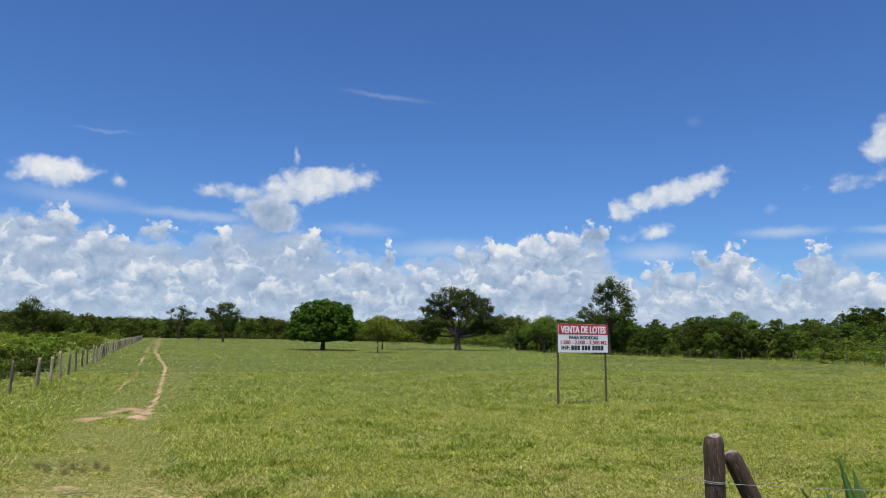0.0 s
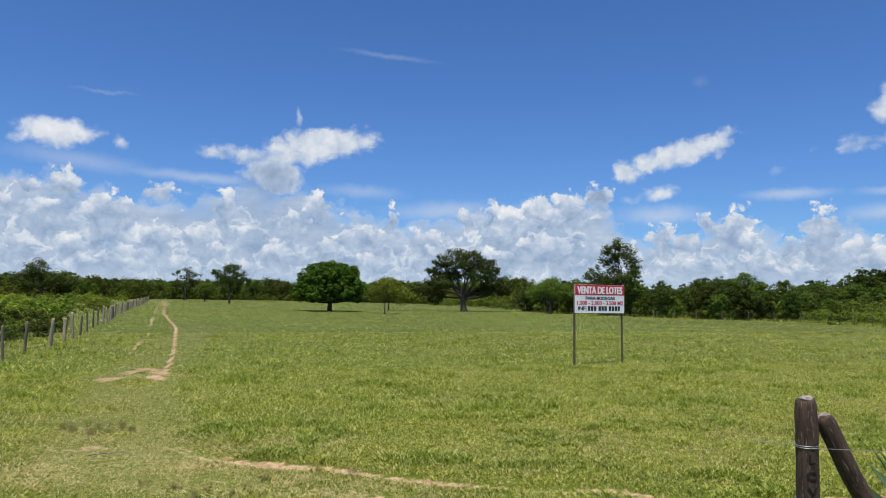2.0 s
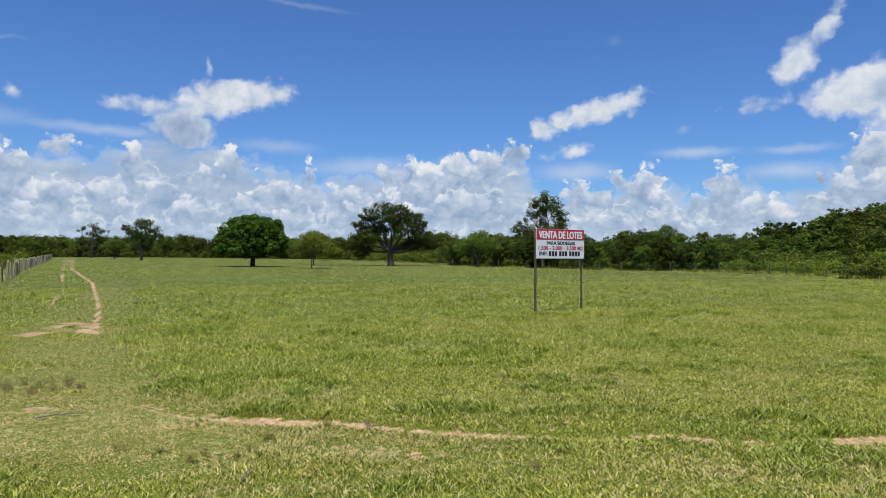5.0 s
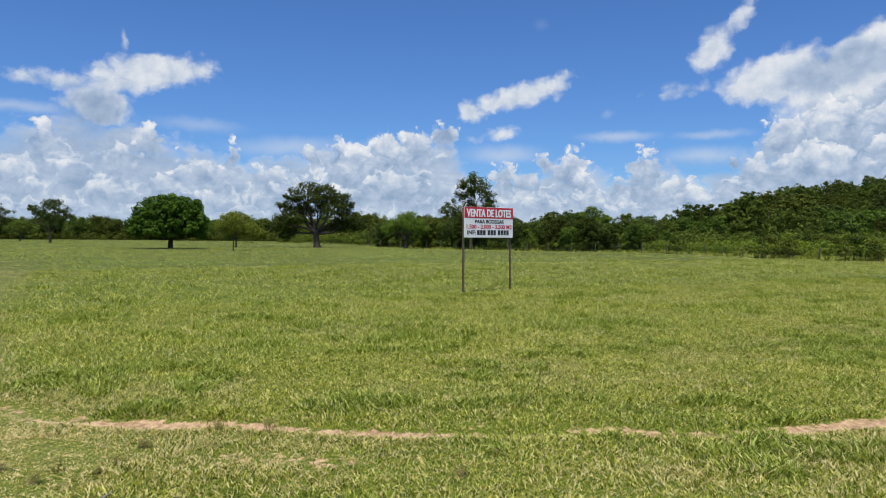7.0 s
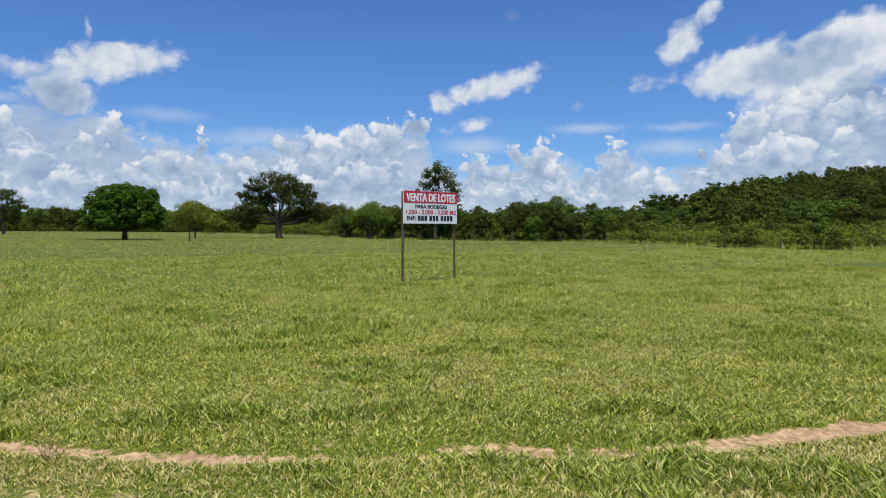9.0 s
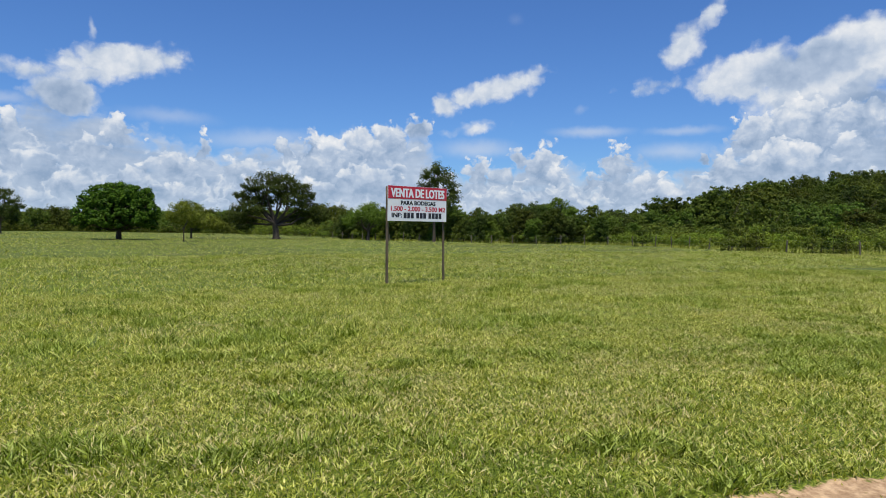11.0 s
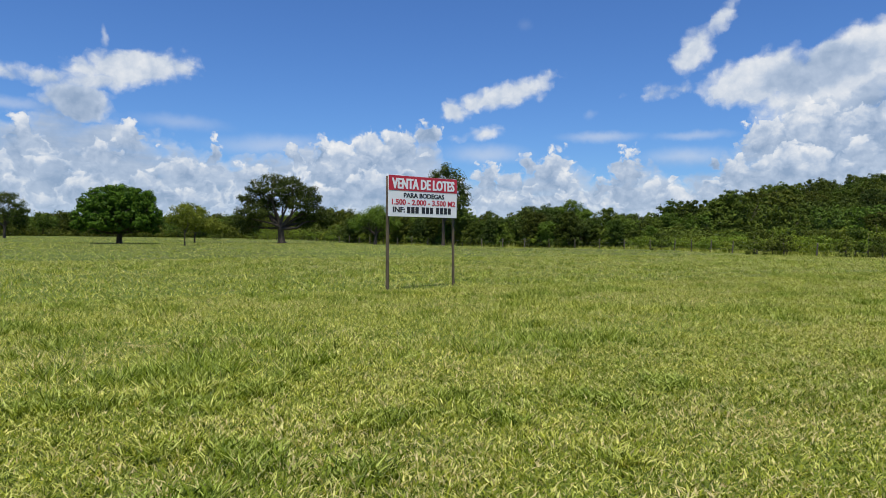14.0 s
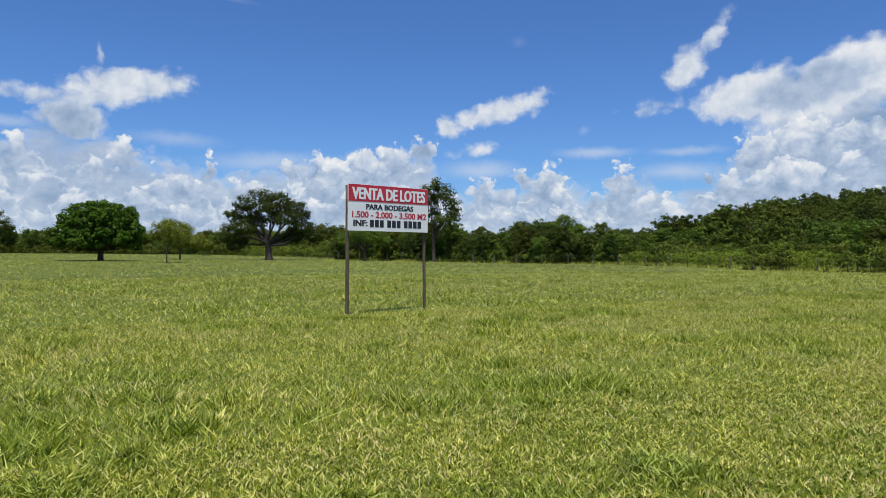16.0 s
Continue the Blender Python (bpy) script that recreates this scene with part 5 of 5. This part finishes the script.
def make_agave(x, y, seed, size=1.0):
    """A rosette of stiff, pointed, channelled leaves."""
    rr = np.random.default_rng(seed)
    root = thing("agave_plant", (x, y, float(rise(x, y))), "stiff green sword-leaved agave beside the roadside fence", "plant")
    for i in range(20):
        turn = i * 2.39996 + rr.normal(0, 0.15)
        tilt = radians(rr.uniform(4, 14) + 2.6 * i)
        n, length, width = 8, size * rr.uniform(0.95, 1.2), 0.098 * size * rr.uniform(0.9, 1.15)
        s = np.linspace(0, 1, n)
        out = np.sin(tilt) * length * s + 0.10 * s * s * np.sin(tilt)
        up = np.cos(tilt) * length * s - 0.10 * s * s * np.sin(tilt)
        w = width * np.clip(np.minimum(0.75 + 1.2 * s, (1 - s) * 2.2), 0.02, 1.25)
        rows = []
        for k in range(n):
            mid = np.array([out[k] + 0.03, 0, up[k]])
            sink = 0.35 * w[k]
            rows += [mid + [-sink, -w[k], sink * 0.3], mid + [0.0, 0.0, -0.2 * w[k]], mid + [-sink, w[k], sink * 0.3], mid + [0.3 * w[k], 0, -0.55 * w[k]]]
        v = np.array(rows)
        c, d = math.cos(turn), math.sin(turn)
        v = v @ np.array([[c, d, 0], [-d, c, 0], [0, 0, 1]])
        f = []
        for k in range(n - 1):
            a = k * 4
            for p, t in ((0, 1), (1, 2), (2, 3), (3, 0)):
                f.append((a + p, a + t, a + 4 + t, a + 4 + p))
        part("leaf", fast_mesh("leaf", v, np.array(f), AGAVE, smooth=True), AGAVE, root)


make_agave(5.14, 4.68, 531, 1.06)


def make_weed(name, label, x, y, size, material, seed, stalks=16, leafy=True):
    """A small bushy weed: thin stalks with small leaves."""
    rr = np.random.default_rng(seed)
    root = thing(name, (x, y, float(rise(x, y)) - 0.01), label, "weed", "weeds by the track")
    out, tips = [], []
    for _ in range(stalks):
        a, lean = rr.uniform(0, 2 * np.pi), rr.uniform(0.1, 0.9)
        h = size * rr.uniform(0.5, 1.0)
        b = np.array([rr.normal(0, 0.12 * size), rr.normal(0, 0.12 * size), 0])
        e = b + np.array([math.cos(a) * lean * h, math.sin(a) * lean * h, h])
        m = (b + e) / 2 + np.array([0, 0, 0.12 * h])
        out.append(tube([b, m, e], [0.0022, 0.0018, 0.001], 4, caps=False))
        tips += [m * 0.5 + e * 0.5, e, m]
    v, f = gather(out)
    part("stalk_tuft", fast_mesh("stalk_tuft", v, f, WEED), WEED, root)
    if leafy:
        t = np.array(tips)
        v, f = leaf_cloud(t, np.full((len(t), 3), 0.14 * size / 0.3), 130, 0.034 * (size / 0.3) ** 0.5, seed, shell=0.1, clump=0.5)
        part("foliage", fast_mesh("foliage", v, f, material), material, root)


for k, (x, y, size) in enumerate(((0.95, 10.45, 0.15), (1.36, 10.1, 0.18), (2.38, 8.1, 0.15), (-1.25, 10.15, 0.13), (-0.85, 9.95, 0.14), (-0.45, 9.8, 0.14), (0.0, 9.7, 0.12), (-0.6, 9.5, 0.13), (-0.15, 9.5, 0.12), (0.25, 10.15, 0.13))):
    make_weed("brown_weed", "small brownish bushy weed beside the dirt track", x, y, size, WEED_LEAF, 601 + k)
for k, (x, y, size) in enumerate(((-2.45, 14.1, 0.24), (-2.85, 14.0, 0.2), (-2.1, 14.2, 0.2), (-2.5, 13.6, 0.19), (-2.7, 14.5, 0.2), (-2.25, 13.8, 0.17), (-3.05, 14.3, 0.16), (-2.35, 14.45, 0.17), (-1.9, 13.9, 0.15))):
    make_weed("grey_weed", "low grey-green bushy weed in the worn lane", x, y, size, WEED_GREY, 621 + k, 34)
make_weed("dry_stalk", "thin dry brown weed stalk beside the track", 2.62, 9.1, 0.30, WEED_LEAF, 641, 4, False)


def make_stick(x, y, length, turn, seed):
    rr = np.random.default_rng(seed)
    k = np.linspace(0, 1, 7)
    pts = np.stack([length * (k - 0.5), 0.02 * np.sin(5 * k) + rr.normal(0, 0.004, 7), 0.03 + 0.01 * np.sin(3 * k)], -1)
    v, f = tube(pts, np.linspace(0.011, 0.005, 7), 7, 0.1, seed)
    ob = part("dry_stick", fast_mesh("dry_stick", v, f, POST_END, smooth=True), POST_END)
    ob.matrix_basis = pose(x, y, float(rise(x, y)), 0, 0, turn)
    tagged(ob, "pale dry stick lying on the worn grass", "stick")


make_stick(-1.95, 11.9, 0.5, 12, 651)
make_stick(-0.15, 8.75, 0.3, 70, 652)
